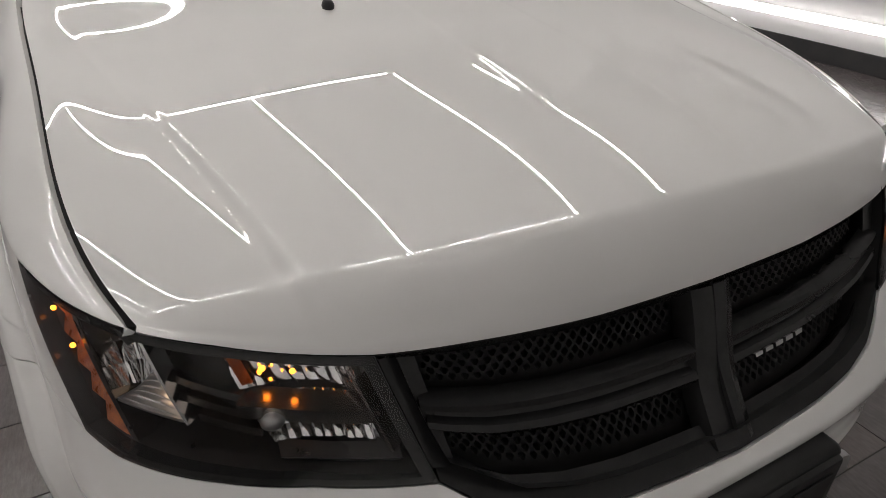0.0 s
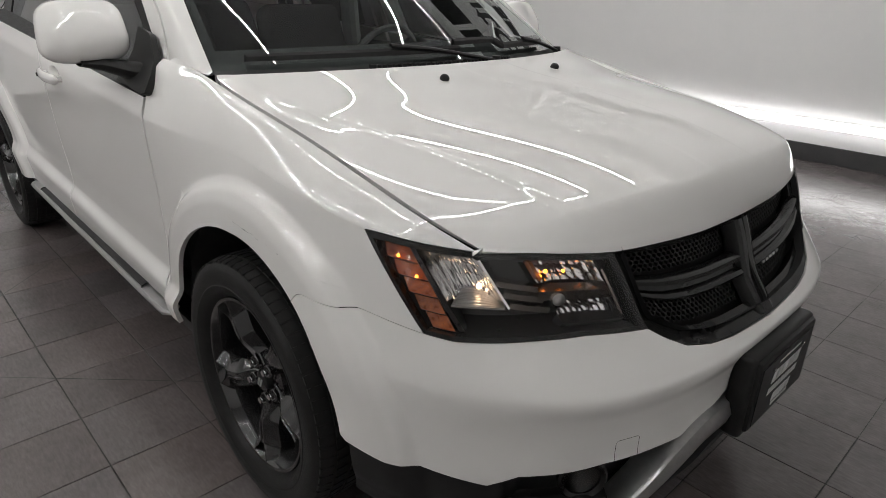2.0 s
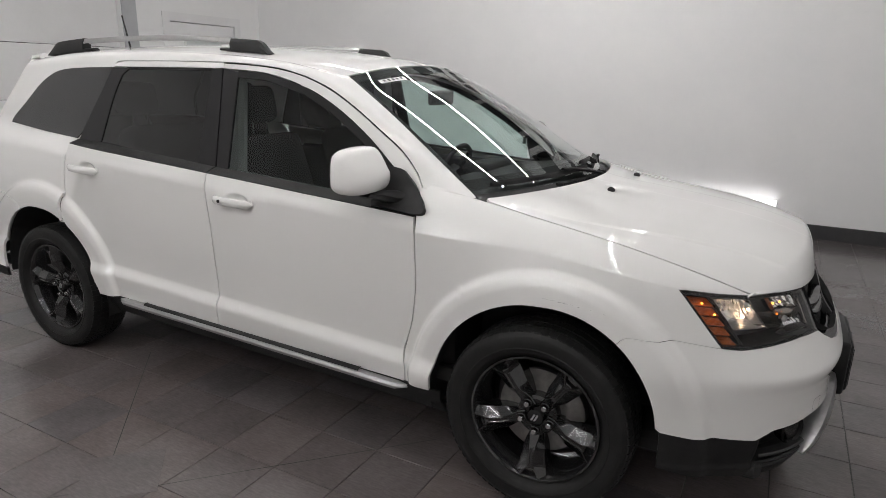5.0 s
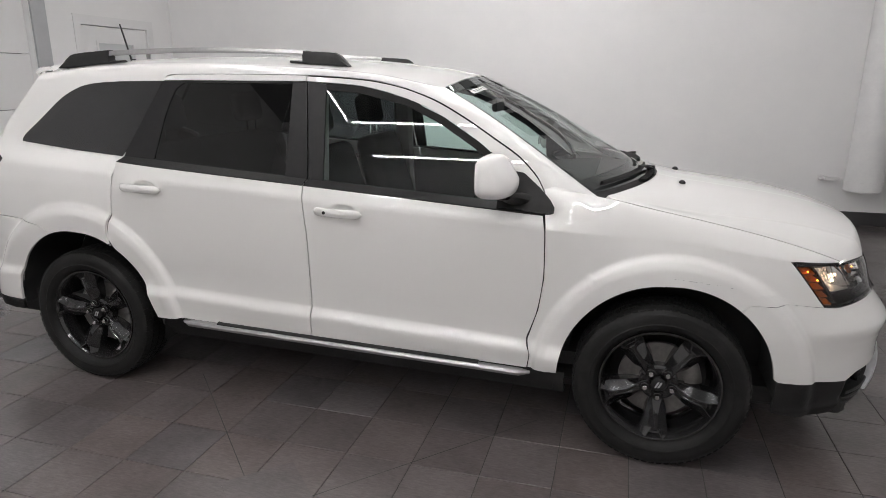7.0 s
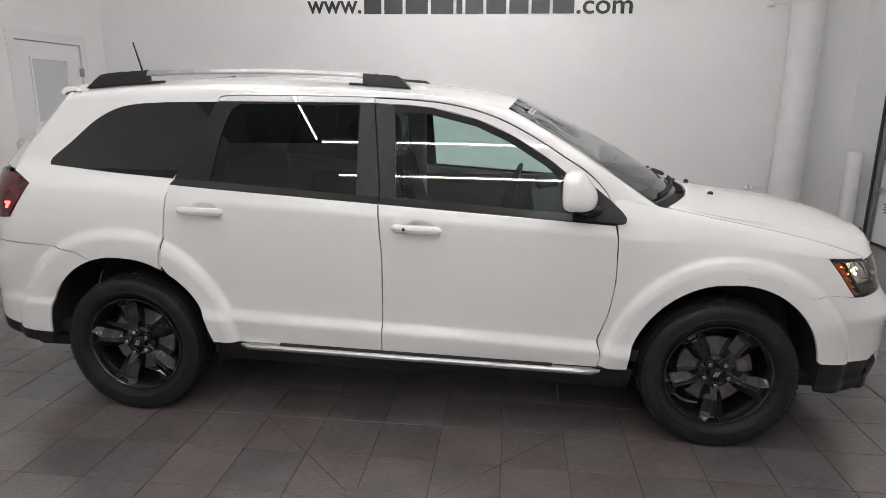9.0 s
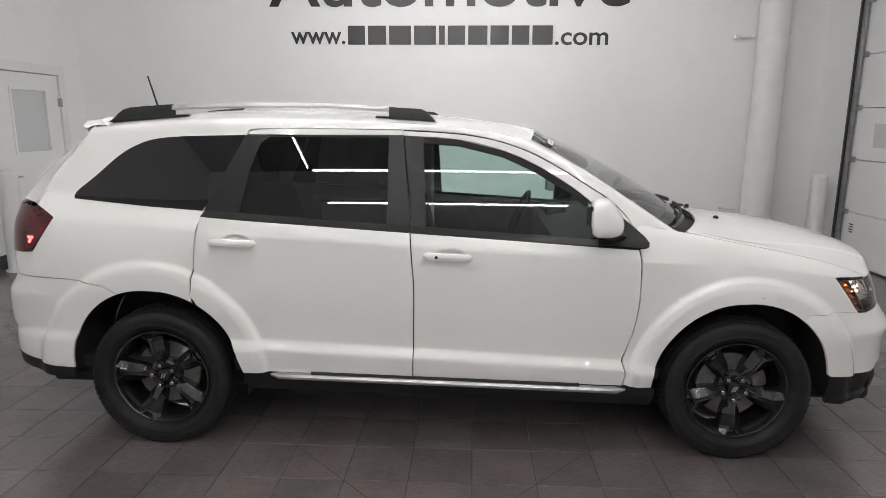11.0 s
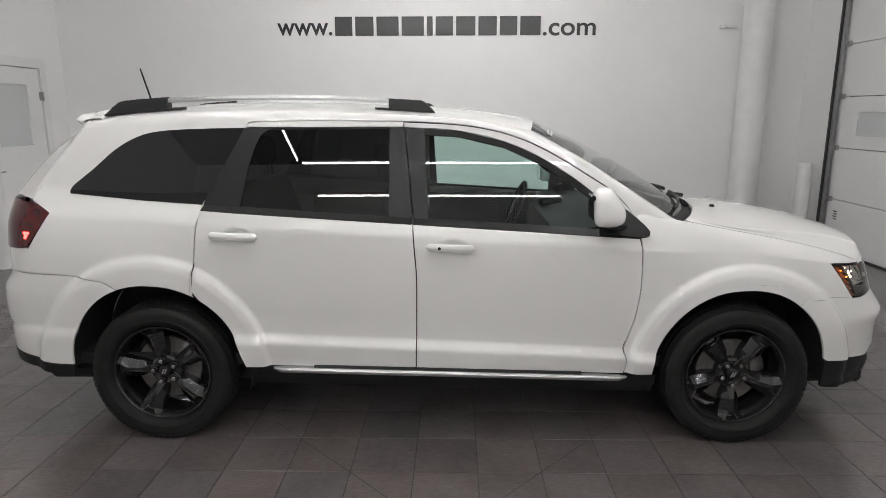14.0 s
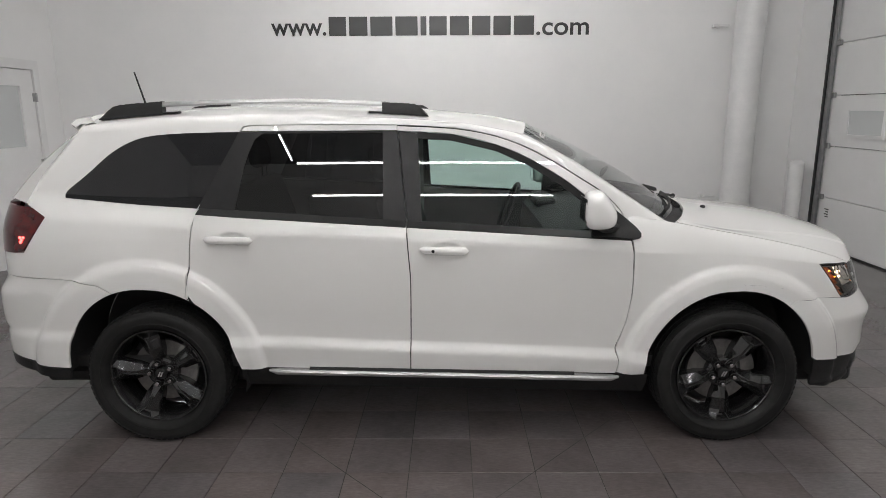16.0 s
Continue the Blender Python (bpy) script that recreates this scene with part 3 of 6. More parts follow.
amber_lit = glow("amber_bulb", (1.0, 0.26, 0.02), 9.0)
bulb_lit = glow("low_beam_bulb", (1.0, 0.68, 0.42), 13.0)
red_lens = mottled("red_lens", (0.035, 0.002, 0.003), (0.11, 0.004, 0.006), 24, 0.14, coat=0.3, spec=0.3)
red_lit = glow("red_bulb", (1.0, 0.06, 0.05), 7.0)
mark_grey = material("mark_grey", (0.62, 0.62, 0.62), 0.4)

car = empty("car", 0, 0, 0, "white five-door crossover car with black wheels and roof rails, lights on", "car")
N = 34

# edges of the nose, in (u, z)
HL_TOP = [(1.808, 0.925), (1.843, 0.923), (1.898, 0.917), (1.981, 0.910), (2.046, 0.908), (2.163, 0.894)]
HL_BOT = [(1.887, 0.744), (1.928, 0.739), (1.981, 0.744), (2.031, 0.749), (2.102, 0.752), (2.197, 0.741)]
GR_TOP = [(2.163, 0.894), (2.243, 0.891), (2.356, 0.884), (2.5, 0.881)]
GR_BOT = [(2.197, 0.741), (2.222, 0.716), (2.253, 0.693), (2.303, 0.678), (2.363, 0.670), (2.5, 0.662)]
BUMP_BOT = [(1.765, 0.447), (1.87, 0.435), (1.962, 0.424), (2.003, 0.455), (2.067, 0.462), (2.12, 0.471), (2.206, 0.471), (2.256, 0.468), (2.31, 0.482), (2.36, 0.505), (2.42, 0.545), (2.5, 0.552)]
BUMP_SEAM = [(1.6615, 0.7303), (1.689, 0.757), (1.75, 0.757), (1.796, 0.759), (1.887, 0.744)]


def arch(front, a0, a1, n):
    """The wheel opening's edge from the angle a0 to a1 (degrees), in (u, z)."""
    out = []
    for a in np.radians(np.linspace(a0, a1, n)):
        r = float(arch_radius(front, a))
        x, z = (1.445 if front else -1.445) + r * math.cos(a), 0.36 + r * math.sin(a)
        out.append((u_of_x(x, z) if front and x > 1.4 else x, z))
    return out


SEAM_F = [(0.890, 0.374), (0.898, 0.439), (0.882, 0.50), (0.900, 0.56), (0.926, 0.649), (0.945, 0.795), (0.943, 0.95), (0.940, 1.006), (0.930, 1.075)]
SEAM_M = [(-0.153, 0.392), (-0.149, 0.60), (-0.146, 0.855), (-0.155, 1.0), (-0.163, 1.145)]
SEAM_R = [(-1.245, 0.80), (-1.238, 0.90), (-1.223, 1.056), (-1.20, 1.212)]
seam_knots = np.array([(1.18, -0.772, 1.131), (1.215, -0.774, 1.122), (1.30, -0.772, 1.104), (1.5, -0.766, 1.068), (1.75, -0.757, 1.015), (1.95, -0.738, 0.962), (2.04, -0.722, 0.934), tuple(ring(1.981, 0.910))])
seam_x = np.linspace(1.18, seam_knots[-1, 0], 48)
weight = (1, 1, 1, 1, 1, 1, 1, 12)
HOOD_SEAM = np.stack([seam_x, np.polyval(np.polyfit(seam_knots[:, 0] - 1.6, seam_knots[:, 1], 4, w=weight), seam_x - 1.6), np.polyval(np.polyfit(seam_knots[:, 0] - 1.6, seam_knots[:, 2], 4, w=weight), seam_x - 1.6)], -1)
HOOD_SEAM[-1] = seam_knots[-1]


def hermite(a, b, ta, tb, m):
    """A grid from the line a to the line b that leaves them along ta and tb."""
    t = np.linspace(0, 1, m)[:, None, None]
    return ((1 + 2 * t) * (1 - t) ** 2 * a[None] + t * (1 - t) ** 2 * ta[None] + t * t * (3 - 2 * t) * b[None] + t * t * (t - 1) * tb[None])


G = 0.0028   # half of a shut line


def build_side(side):
    # front fender: fan round the wheel opening, and its cap up to the bonnet
    n = 84
    shoulder = lambda u: 1.055 - 0.0525 * u
    edge = arch(True, 177.5, 53.5, n)
    edge[-1] = BUMP_SEAM[0]
    right = polyline([*rounded(BUMP_SEAM, 60), HL_TOP[0]], 60)
    right = right + (-0.0006, 0.0008)
    cap_u = np.linspace(0.941 + G, HL_TOP[0][0] - 0.0015, 48)
    zs = np.array([float(shoulder(u)) for u in cap_u])
    zs = zs - (zs[-1] - right[-1][1]) * (np.maximum(cap_u - 1.35, 0) / (cap_u[-1] - 1.35)) ** 2
    outer = polyline([(SEAM_F[0][0] + G, SEAM_F[0][1]), *[(p[0] + G, p[1]) for p in SEAM_F[1:7]]], 36)
    left = polyline([edge[0], outer[0]], 60)
    g = coons(np.array(edge), np.vstack([outer, np.stack([cap_u, zs], -1)]), left, right)
    fan = on(ring, g)
    low = np.vstack([ring(cap_u, zs), on(ring, polyline(HL_TOP[:4], 16))[1:] + (0, 0, 0.002)])
    # the cap leaves the flank along it, but for the crease that runs on from the door
    lu, lz = np.r_[cap_u, polyline(HL_TOP[:4], 16)[1:, 0]], np.r_[zs, polyline(HL_TOP[:4], 16)[1:, 1]]
    tan = ring(lu, lz) - ring(lu, lz - 0.012)
    tan /= np.linalg.norm(tan, axis=1)[:, None]
    fade = step(1.0, 1.35, lu)[:, None]
    tan = tan * fade + np.array([[0, 0.40, 0.90]]) * (1 - fade)
    # the upper edge: up the pillar foot, then along the bonnet seam to the headlamp
    upper = rounded([(0.926, -0.802, 1.160), (1.02, -0.793, 1.150), (1.105, -0.781, 1.140), *[tuple(p) for p in HOOD_SEAM[3:-2:4] + (0, -0.0045, -0.001)], tuple(HOOD_SEAM[-1] + (0, -0.0045, -0.001))], 240)
    along = (low[:, 0] - low[0, 0]) / (low[-1, 0] - low[0, 0])
    over = (upper[:, 0] - upper[0, 0]) / (upper[-1, 0] - upper[0, 0])
    upper = np.stack([np.interp(along, over, upper[:, k]) for k in range(3)], -1)
    span = np.linalg.norm(upper - low, axis=1)[:, None]
    inward = np.array([[0, 0.87, 0.49]]) * span
    cap = hermite(low, upper, tan * span * 0.45, inward * 1.0, 22)
    panel("front_fender", [fan, cap], paint, car, side=side)
    # doors
    sill = lambda x: 0.391 - 0.0195 * (x + 0.15)
    top_edge = lambda x: float(BELT(x)) - 0.022
    d = empty("front_door")
    d.parent = car
    a, b = [(p[0] + G, p[1]) for p in SEAM_M], [(p[0] - G, p[1]) for p in SEAM_F]
    b[-1] = (b[-1][0], top_edge(0.92))
    a[-1] = (a[-1][0], top_edge(-0.16))
    a[0], b[0] = (a[0][0], float(sill(a[0][0]))), (b[0][0], float(sill(b[0][0])))
    m = 110
    xs0, xs1 = np.linspace(a[0][0], b[0][0], m), np.linspace(a[-1][0], b[-1][0], m)
    g = coons([(x, sill(x)) for x in xs0], [(x, top_edge(x)) for x in xs1], rounded(a, 150), rounded(b, 150))
    panel("door_skin", [on(dented, g)], paint, d, side=side)
    r = empty("rear_door")
    r.parent = car
    a = rounded([(-1.008, sill(-1.008)), *arch(False, 14, 60, 8)], 40)
    a = polyline([*[(p[0] + G, p[1]) for p in a if p[1] < 0.775], *[(p[0] + G, p[1]) for p in SEAM_R[:-1]], (-1.197, top_edge(-1.2))], 150)
    b = [(p[0] - G, p[1]) for p in SEAM_M]
    b[-1], b[0] = (b[-1][0], top_edge(-0.16)), (b[0][0], float(sill(-0.15)))
    xs0, xs1 = np.linspace(a[0][0], b[0][0], m), np.linspace(a[-1][0], b[-1][0], m)
    g = coons([(x, sill(x)) for x in xs0], [(x, top_edge(x)) for x in xs1], a, rounded(b, 150))
    panel("door_skin", [on(dented, g)], paint, r, side=side)
    # rear quarter panel
    arc = arch(False, 62, 110.6, 40)
    arc[0] = (-1.247 - G, 0.795)
    # lower edge: the opening, then the bumper seam
    lower = polyline([*arc, (-1.685, 0.850), (-1.78, 0.864), (-1.92, 0.876), (-2.08, 0.882)], 60)
    rear = polyline([(-2.08, 0.882), (-2.085, 1.006), (-2.040, 1.07), (-1.970, 1.176), (-2.08, 1.232)], 44)
    upper = polyline([(-1.2 - G, 1.215), (-1.5, 1.235), (-1.8, 1.25), (-2.08, 1.232)], 60)
    front = polyline([arc[0], *[(p[0] - G, p[1]) for p in SEAM_R[1:-1]], (-1.2 - G, 1.215)], 44)
    g1 = on(flank, coons(lower, upper, front, rear))
    # above it: the flank round the side pane up to the roof
    top = polyline([(-0.99, 1.607), (-1.3, 1.603), (-1.6, 1.592), (-1.83, 1.578)], 60)
    back = polyline([(-2.08, 1.232), (-2.0, 1.37), (-1.90, 1.49), (-1.83, 1.578)], 24)
    fore = polyline([(-1.2 - G, 1.215), (-1.09, 1.42), (-0.99, 1.607)], 24)
    g2 = on(flank, coons(upper, top, fore, back))
    q = empty("quarter_panel")
    q.parent = car
    g3 = on(flank_tail, coons(polyline([(-2.075, 0.882), (-2.45, 0.882)], 14), polyline([(-2.075, 1.003), (-2.45, 0.998)], 14), polyline([(-2.075, 0.882), (-2.075, 1.003)], 8), polyline([(-2.45, 0.882), (-2.45, 0.998)], 8)))
    panel("quarter_skin", [g1, g2, g3], paint, q, side=side)
    # rear bumper
    arc = arch(False, 111.2, 172, 30)
    seam = [arc[0], (-1.685, 0.846), (-1.78, 0.860), (-1.92, 0.872), (-2.2, 0.878), (-2.8, 0.878)]
    low = [(-1.872, 0.415), (-1.975, 0.420), (-2.1, 0.440), (-2.3, 0.465), (-2.8, 0.48)]
    g = coons(polyline(low, 60), polyline(seam, 60), polyline(arc[::-1], 40), polyline([low[-1], seam[-1]], 40))
    panel("rear_bumper", [on(ring, g)], paint, car, side=side)
    g = coons(polyline([(-1.885, 0.36), (-1.96, 0.362), (-2.2, 0.395), (-2.8, 0.405)], 40), polyline([(p[0], p[1] - 0.004) for p in low], 40), polyline([(-1.885, 0.36), (-1.875, 0.411)], 8), polyline([(-2.8, 0.405), (-2.8, 0.476)], 8))
    panel("rear_valance", [on(ring, g)], trim_black, car, "black plastic lower bumper", side=side)
    # tail lamp
    lamp = empty("tail_lamp")
    lamp.parent = car
    lamp["label"] = "smoked red tail lamp, lit"
    g = coons(rounded([(-2.09, 1.012), (-2.16, 1.000), (-2.45, 1.0)], 24), rounded([(-1.975, 1.172), (-2.08, 1.214), (-2.45, 1.228)], 24), rounded([(-2.09, 1.012), (-2.045, 1.07), (-1.975, 1.172)], 16), polyline([(-2.45, 1.0), (-2.45, 1.228)], 16))
    panel("lens", [on(flank_tail, g)], red_lens, lamp, side=side, depth=0.03, lift=0.004)
    bm = bmesh.new()
    for u, z in ((-2.085, 1.078), (-2.095, 1.066), (-2.105, 1.078), (-2.10, 1.056)):
        p = flank_tail(np.array(u), np.array(z)) + (0, -0.006, 0)
        bmesh.ops.create_icosphere(bm, subdivisions=1, radius=0.008, matrix=Matrix.Translation((p[0], p[1] * side, p[2])))
    part("bulb", bm, red_lit, lamp, "glowing red light")
    return d, r, q


def flank_tail(u, z):
    """The skin round the tail above the bumper."""
    u, z = np.broadcast_arrays(np.asarray(u, float), np.asarray(z, float))
    a = np.clip(-(u - TAIL_0), 0, 1) * math.pi / 2
    sn, cs = np.sin(a), np.cos(a)
    r = (sn ** 3.6 + np.abs(cs) ** 3.6) ** (-1 / 3.6)
    w = -ring(np.full_like(u, -1.79), np.minimum(z, 1.25))[..., 1] * (1 - step(1.10, 1.30, z)) + step(1.10, 1.30, z) * -glass_y(np.full_like(u, -1.8), z)
    return np.stack([TAIL_0 + (TAIL_X(z) - TAIL_0) * r * sn, -w * r * cs, z], -1)


SIDES = {s: build_side(s) for s in (1, -1)}

# ---- bonnet
both = lambda g: [np.asarray(g), np.asarray(g) * (1, -1, 1)]
HOOD_C = [(1.40, 0, 1.152), (1.66, 0, 1.124), (1.94, 0, 1.076), (2.12, 0, 1.037), (2.215, 0, 1.001), (2.264, 0, 0.956), (2.281, 0, 0.914)]
front_edge = on(ring, polyline([*HL_TOP[3:], *GR_TOP[1:]], 90)) + (0, 0, 0.0025)
rear_edge = np.array([(1.18 + 0.22 * (1 - (y / 0.766) ** 2), -y, 1.138 + 0.012 * (1 - (y / 0.766) ** 2)) for y in np.linspace(0.765, 0, 90)])
side_edge = polyline(HOOD_SEAM + (0, 0.0055, 0.001), 110)
side_edge[-1] = front_edge[0]
side_edge[0] = rear_edge[0]
mid_edge = rounded([tuple(rear_edge[-1]), *HOOD_C[1:], tuple(front_edge[-1])], 110)
far = (mid_edge[:, 0] - mid_edge[0, 0]) / (mid_edge[-1, 0] - mid_edge[0, 0]) * 109
side_edge = np.stack([np.interp(np.clip(far, 0, 109), np.arange(110), side_edge[:, k]) for k in range(3)], -1)
g = coons(rear_edge, front_edge, side_edge, mid_edge, crown=True, power=1.6, reach=np.clip(far / 109, 0, 1) ** 1.5)


def hood_field(x, y):
    """The broad middle of the bonnet: a long crown that falls faster towards the nose."""
    u, v = x - 1.8, y * y
    return (1.09603 - 0.1232 * u - 0.03421 * u ** 2 - 0.36632 * u ** 3 - 0.04929 * u ** 4
            + (-0.09991 + 0.11749 * u - 0.41824 * u * u) * v + (-0.08518 - 0.53098 * u) * v * v)


def hood_row(row, t):
    """One row across the bonnet from its seam to the middle: a flank, the outer crease, the field and a faint inner line."""
    y_seam = -row[0, 1]
    at = lambda y, k: np.interp(-y, row[:, 1], row[:, k])
    crease = 0.70 - 0.232 * (float(at(0.6, 0)) - 1.35)
    flank_ys = y_seam + (crease - y_seam) * np.r_[np.linspace(0, 0.55, 14)[:-1], np.linspace(0.55, 0.97, 24)]
    inner = np.r_[np.linspace(crease, crease - 0.03, 10), np.linspace(crease - 0.03, 0.135, 30)[1:], np.linspace(0.135, 0.085, 26)[1:], np.linspace(0.085, 0, 12)[1:]]
    ys = np.r_[flank_ys, inner]
    xs, base = at(ys, 0), at(ys, 2)
    # near the screen the field runs into the bonnet's rear edge
    ease = 1 - step(0.0, 0.30, t)
    meet = lambda y: (np.interp(-y, rear_edge[:, 1], rear_edge[:, 2]) - hood_field(np.interp(-y, rear_edge[:, 1], rear_edge[:, 0]), y)) * ease
    field = hood_field(xs, ys) + meet(ys) + 0.0004 * step(0.114, 0.096, ys)
    # flank from the crease down to the seam
    x_c = float(at(crease, 0))
    z_c = float(hood_field(x_c, crease) + meet(crease))
    slope_c = float(hood_field(x_c, crease) - hood_field(x_c, crease + 0.01)) * 100
    w = y_seam - crease
    q = np.clip((ys - crease) / w, 0, 1)
    z_s = float(row[0, 2])
    side = ((1 + 2 * q) * (1 - q) ** 2 * z_c - q * (1 - q) ** 2 * w * slope_c * 0.8 + q * q * (3 - 2 * q) * z_s - q * q * (q - 1) * w * 0.22)
    side = side - 0.0042 * step(0.05, 0.55, t) * step(0.0, 0.022, ys - crease) * step(1.0, 0.35, q)
    z = np.where(ys > crease, side, field)
    lip = np.interp(-ys, front_edge[:, 1], front_edge[:, 0]) - xs
    k = step(0.0, 0.048, lip)
    return np.stack([xs, -ys, base * (1 - k) + z * k], -1)


g = np.stack([hood_row(row, k / 109) for k, row in enumerate(g)])
# black ribbon under each bonnet seam: the gap's shade, put in as colour
for s_ in (1, -1):
    line = np.asarray(HOOD_SEAM)[1:]
    panel("seam_shade", [np.stack([line + (0, -0.012, -0.013), line + (0, 0.0, -0.010), line + (0, 0.012, -0.013)])], gap_black, car, side=s_, depth=0, out=(1.7, 0, 0.3))
hood = empty("bonnet")
hood.parent = car
panel("bonnet_skin", both(g), paint, hood, out=(1.7, 0, 0.6))
HOOD_G = g


def hood_z(x, y):
    flat = HOOD_G.reshape(-1, 3)
    d = (flat[:, 0] - x) ** 2 + (flat[:, 1] + abs(y)) ** 2
    return float(flat[np.argmin(d), 2])


for y in (-0.25, 0.25):
    bm = bmesh.new()
    bmesh.ops.create_uvsphere(bm, u_segments=14, v_segments=8, radius=0.5, matrix=Matrix.Translation((1.508, y, hood_z(1.508, y) + 0.004)) @ Matrix.Diagonal((0.032, 0.024, 0.026, 1)))
    part("washer_nozzle", bm, trim_black, hood, "black washer nozzle", smooth=True)

# ---- screen, roof and pillars
WS_BOT, WS_TOP = (1.115, -0.745, 1.140), (0.425, -0.586, 1.563)
ws_low = np.array([(1.115 + 0.235 * (1 - (y / 0.745) ** 2), -y, 1.140 + 0.012 * (1 - (y / 0.745) ** 2)) for y in np.linspace(0.745, 0, 30)])
ws_top = np.array([(0.425 + 0.055 * (1 - (y / 0.586) ** 2), -y, 1.563 + 0.054 * (1 - (y / 0.586) ** 2)) for y in np.linspace(0.586, 0, 30)])
ws_side = rounded([WS_BOT, (0.90, -0.700, 1.286), (0.64, -0.645, 1.450), WS_TOP], 30)
ws_mid = rounded([tuple(ws_low[-1]), (1.07, 0, 1.325), (0.78, 0, 1.480), tuple(ws_top[-1])], 30)
ws = coons(ws_low, ws_top, ws_side, ws_mid, crown=True)
screen = empty("windscreen")
screen.parent = car
ob = panel("pane", both(ws), screen_glass, screen, "clear glass", depth=0.0, out=(0.3, 0, 0.6))
ob.visible_shadow = False
# black printed border of the screen
rim = np.array(ws)
band = bmesh.new()
for sgn in (1, -1):
    gg = rim * (1, sgn, 1) + (-0.004, 0, -0.004)
    add_grid(band, gg[:4])
    add_grid(band, gg[-3:])
    add_grid(band, gg[3:-2, :2])
part("frit_border", band, gap_black, screen, "black printed border")

ROOF_S = rounded([WS_TOP, (0.30, -0.594, 1.588), (0.15, -0.600, 1.614), (-0.20, -0.606, 1.648), (-0.8, -0.607, 1.668), (-1.4, -0.600, 1.654), (-1.80, -0.590, 1.620)], 70)
roof_c = rounded([tuple(ws_top[-1]), (0.25, 0, 1.657), (-0.15, 0, 1.694), (-0.7, 0, 1.719), (-1.3, 0, 1.710), (-1.86, 0, 1.668)], 70)
roof_r = rounded([tuple(ROOF_S[-1]), (-1.84, -0.4, 1.653), tuple(roof_c[-1])], 30)
g = coons(ws_top, roof_r, ROOF_S, roof_c, crown=True)
g[0] = ws_top
panel("roof", both(g), paint, car, out=(-0.6, 0, 1.0))
ROOF_G = g


def roof_z(x, y):
    flat = ROOF_G.reshape(-1, 3)
    return float(flat[np.argmin((flat[:, 0] - x) ** 2 + (flat[:, 1] + abs(y)) ** 2), 2])


DOOR_TOP = [(0.924, 1.142), (0.907, 1.173), (0.88, 1.213), (0.803, 1.286), (0.693, 1.356), (0.554, 1.44), (0.415, 1.511), (0.275, 1.560), (0.134, 1.589), (-0.007, 1.603), (-0.213, 1.613), (-0.55, 1.616), (-0.93, 1.614), (-0.99, 1.607)]


def build_upper(side):
    # pillar and cantrail between the door frames and the screen and roof
    low = np.vstack([on(house, rounded(DOOR_TOP[:8], 40)), on(house, rounded(DOOR_TOP[7:], 40))[1:], on(flank, polyline([(-0.99, 1.607), (-1.3, 1.603), (-1.6, 1.592), (-1.83, 1.578)], 30))[1:]])
    up = np.vstack([rounded([tuple(ws_side[0] + (0.005, -0.003, 0)), *[tuple(p + (0, -0.004, 0)) for p in ws_side[6::6]], tuple(WS_TOP)], 40), polyline(ROOF_S, 69)[1:]])
    span = np.linalg.norm(up - low, axis=1)[:, None]
    ta = np.array([[0, 0.28, 0.95]]) * span
    tb = np.array([[0, 0.97, 0.22]]) * span
    arc_ = hermite(low, up, ta * 0.9, tb * 0.9, 10)[:, 0]
    foot_ = polyline([(0.927, -0.800, 1.157), (1.02, -0.790, 1.147), (1.105, -0.774, 1.136), (1.135, -0.765, 1.134)], 10)
    panel("pillar_foot", [np.stack([foot_ * (1 - k) + arc_ * k for k in np.linspace(0, 1, 5)])], paint, car, side=side, depth=0, out=(0.9, 0, 0.8))
    panel("body_side_frame", [hermite(low, up, ta * 0.9, tb * 0.9, 10)], paint, car, side=side, out=(0, 0, 1.2))
    # rear hatch, half
    seam = rounded([(-1.81, glass_y(-1.8, 1.60) + 0.03, 1.620), *[tuple(flank(np.array(x), np.array(z))) for x, z in ((-1.83, 1.578), (-1.90, 1.49), (-2.0, 1.37), (-2.08, 1.238))]], 30) + (-0.010, 0.002, 0)
    # black underlay along the hatch seam, painting the shade inside its gap
    panel("seam_shade", [np.stack([seam + (0.012, 0.006, -0.006), seam + (0.004, 0.012, -0.008), seam + (-0.006, 0.018, -0.008)])], gap_black, HATCH, side=side, depth=0)
    midl = rounded([(-1.87, 0, 1.666), (-2.03, 0, 1.612), (-2.19, 0, 1.45), (-2.322, 0, 1.24)], 30)
    gg = coons(polyline([tuple(seam[0]), (-1.84, -0.4, 1.653), tuple(midl[0])], 24), polyline([tuple(seam[-1]), (-2.29, -0.55, 1.24), tuple(midl[-1])], 24), seam, midl)
    panel("hatch_skin", [gg], paint, HATCH, side=side, out=(-1, 0, 1.2))
    lowg = on(flank_tail, coons(polyline([(-2.43, 0.885), (-2.8, 0.885)], 16), polyline([(-2.43, 1.235), (-2.8, 1.235)], 16), polyline([(-2.43, 0.885), (-2.43, 1.235)], 16), polyline([(-2.8, 0.885), (-2.8, 1.235)], 16)))
    panel("hatch_skin", [lowg], paint, HATCH, side=side, out=(-1, 0, 1.0))
    # spoiler lip
    bm = bmesh.new()
    sec = [(0.05, 0.012), (-0.03, 0.006), (-0.055, -0.012), (-0.045, -0.026), (0.0, -0.02), (0.05, -0.012)]
    path = rounded([(-1.81, -0.605, 1.616), (-1.86, -0.56, 1.640), (-1.905, -0.35, 1.658), (-1.915, 0, 1.666)], 16)
    add_grid(bm, [[(p[0] + a, p[1] * side, p[2] + b) for a, b in sec + sec[:1]] for p in path])
    bmesh.ops.recalc_face_normals(bm, faces=bm.faces)
    part("spoiler", bm, paint, HATCH, smooth=True, angle=50)


HATCH = empty("rear_hatch")
HATCH.parent = car
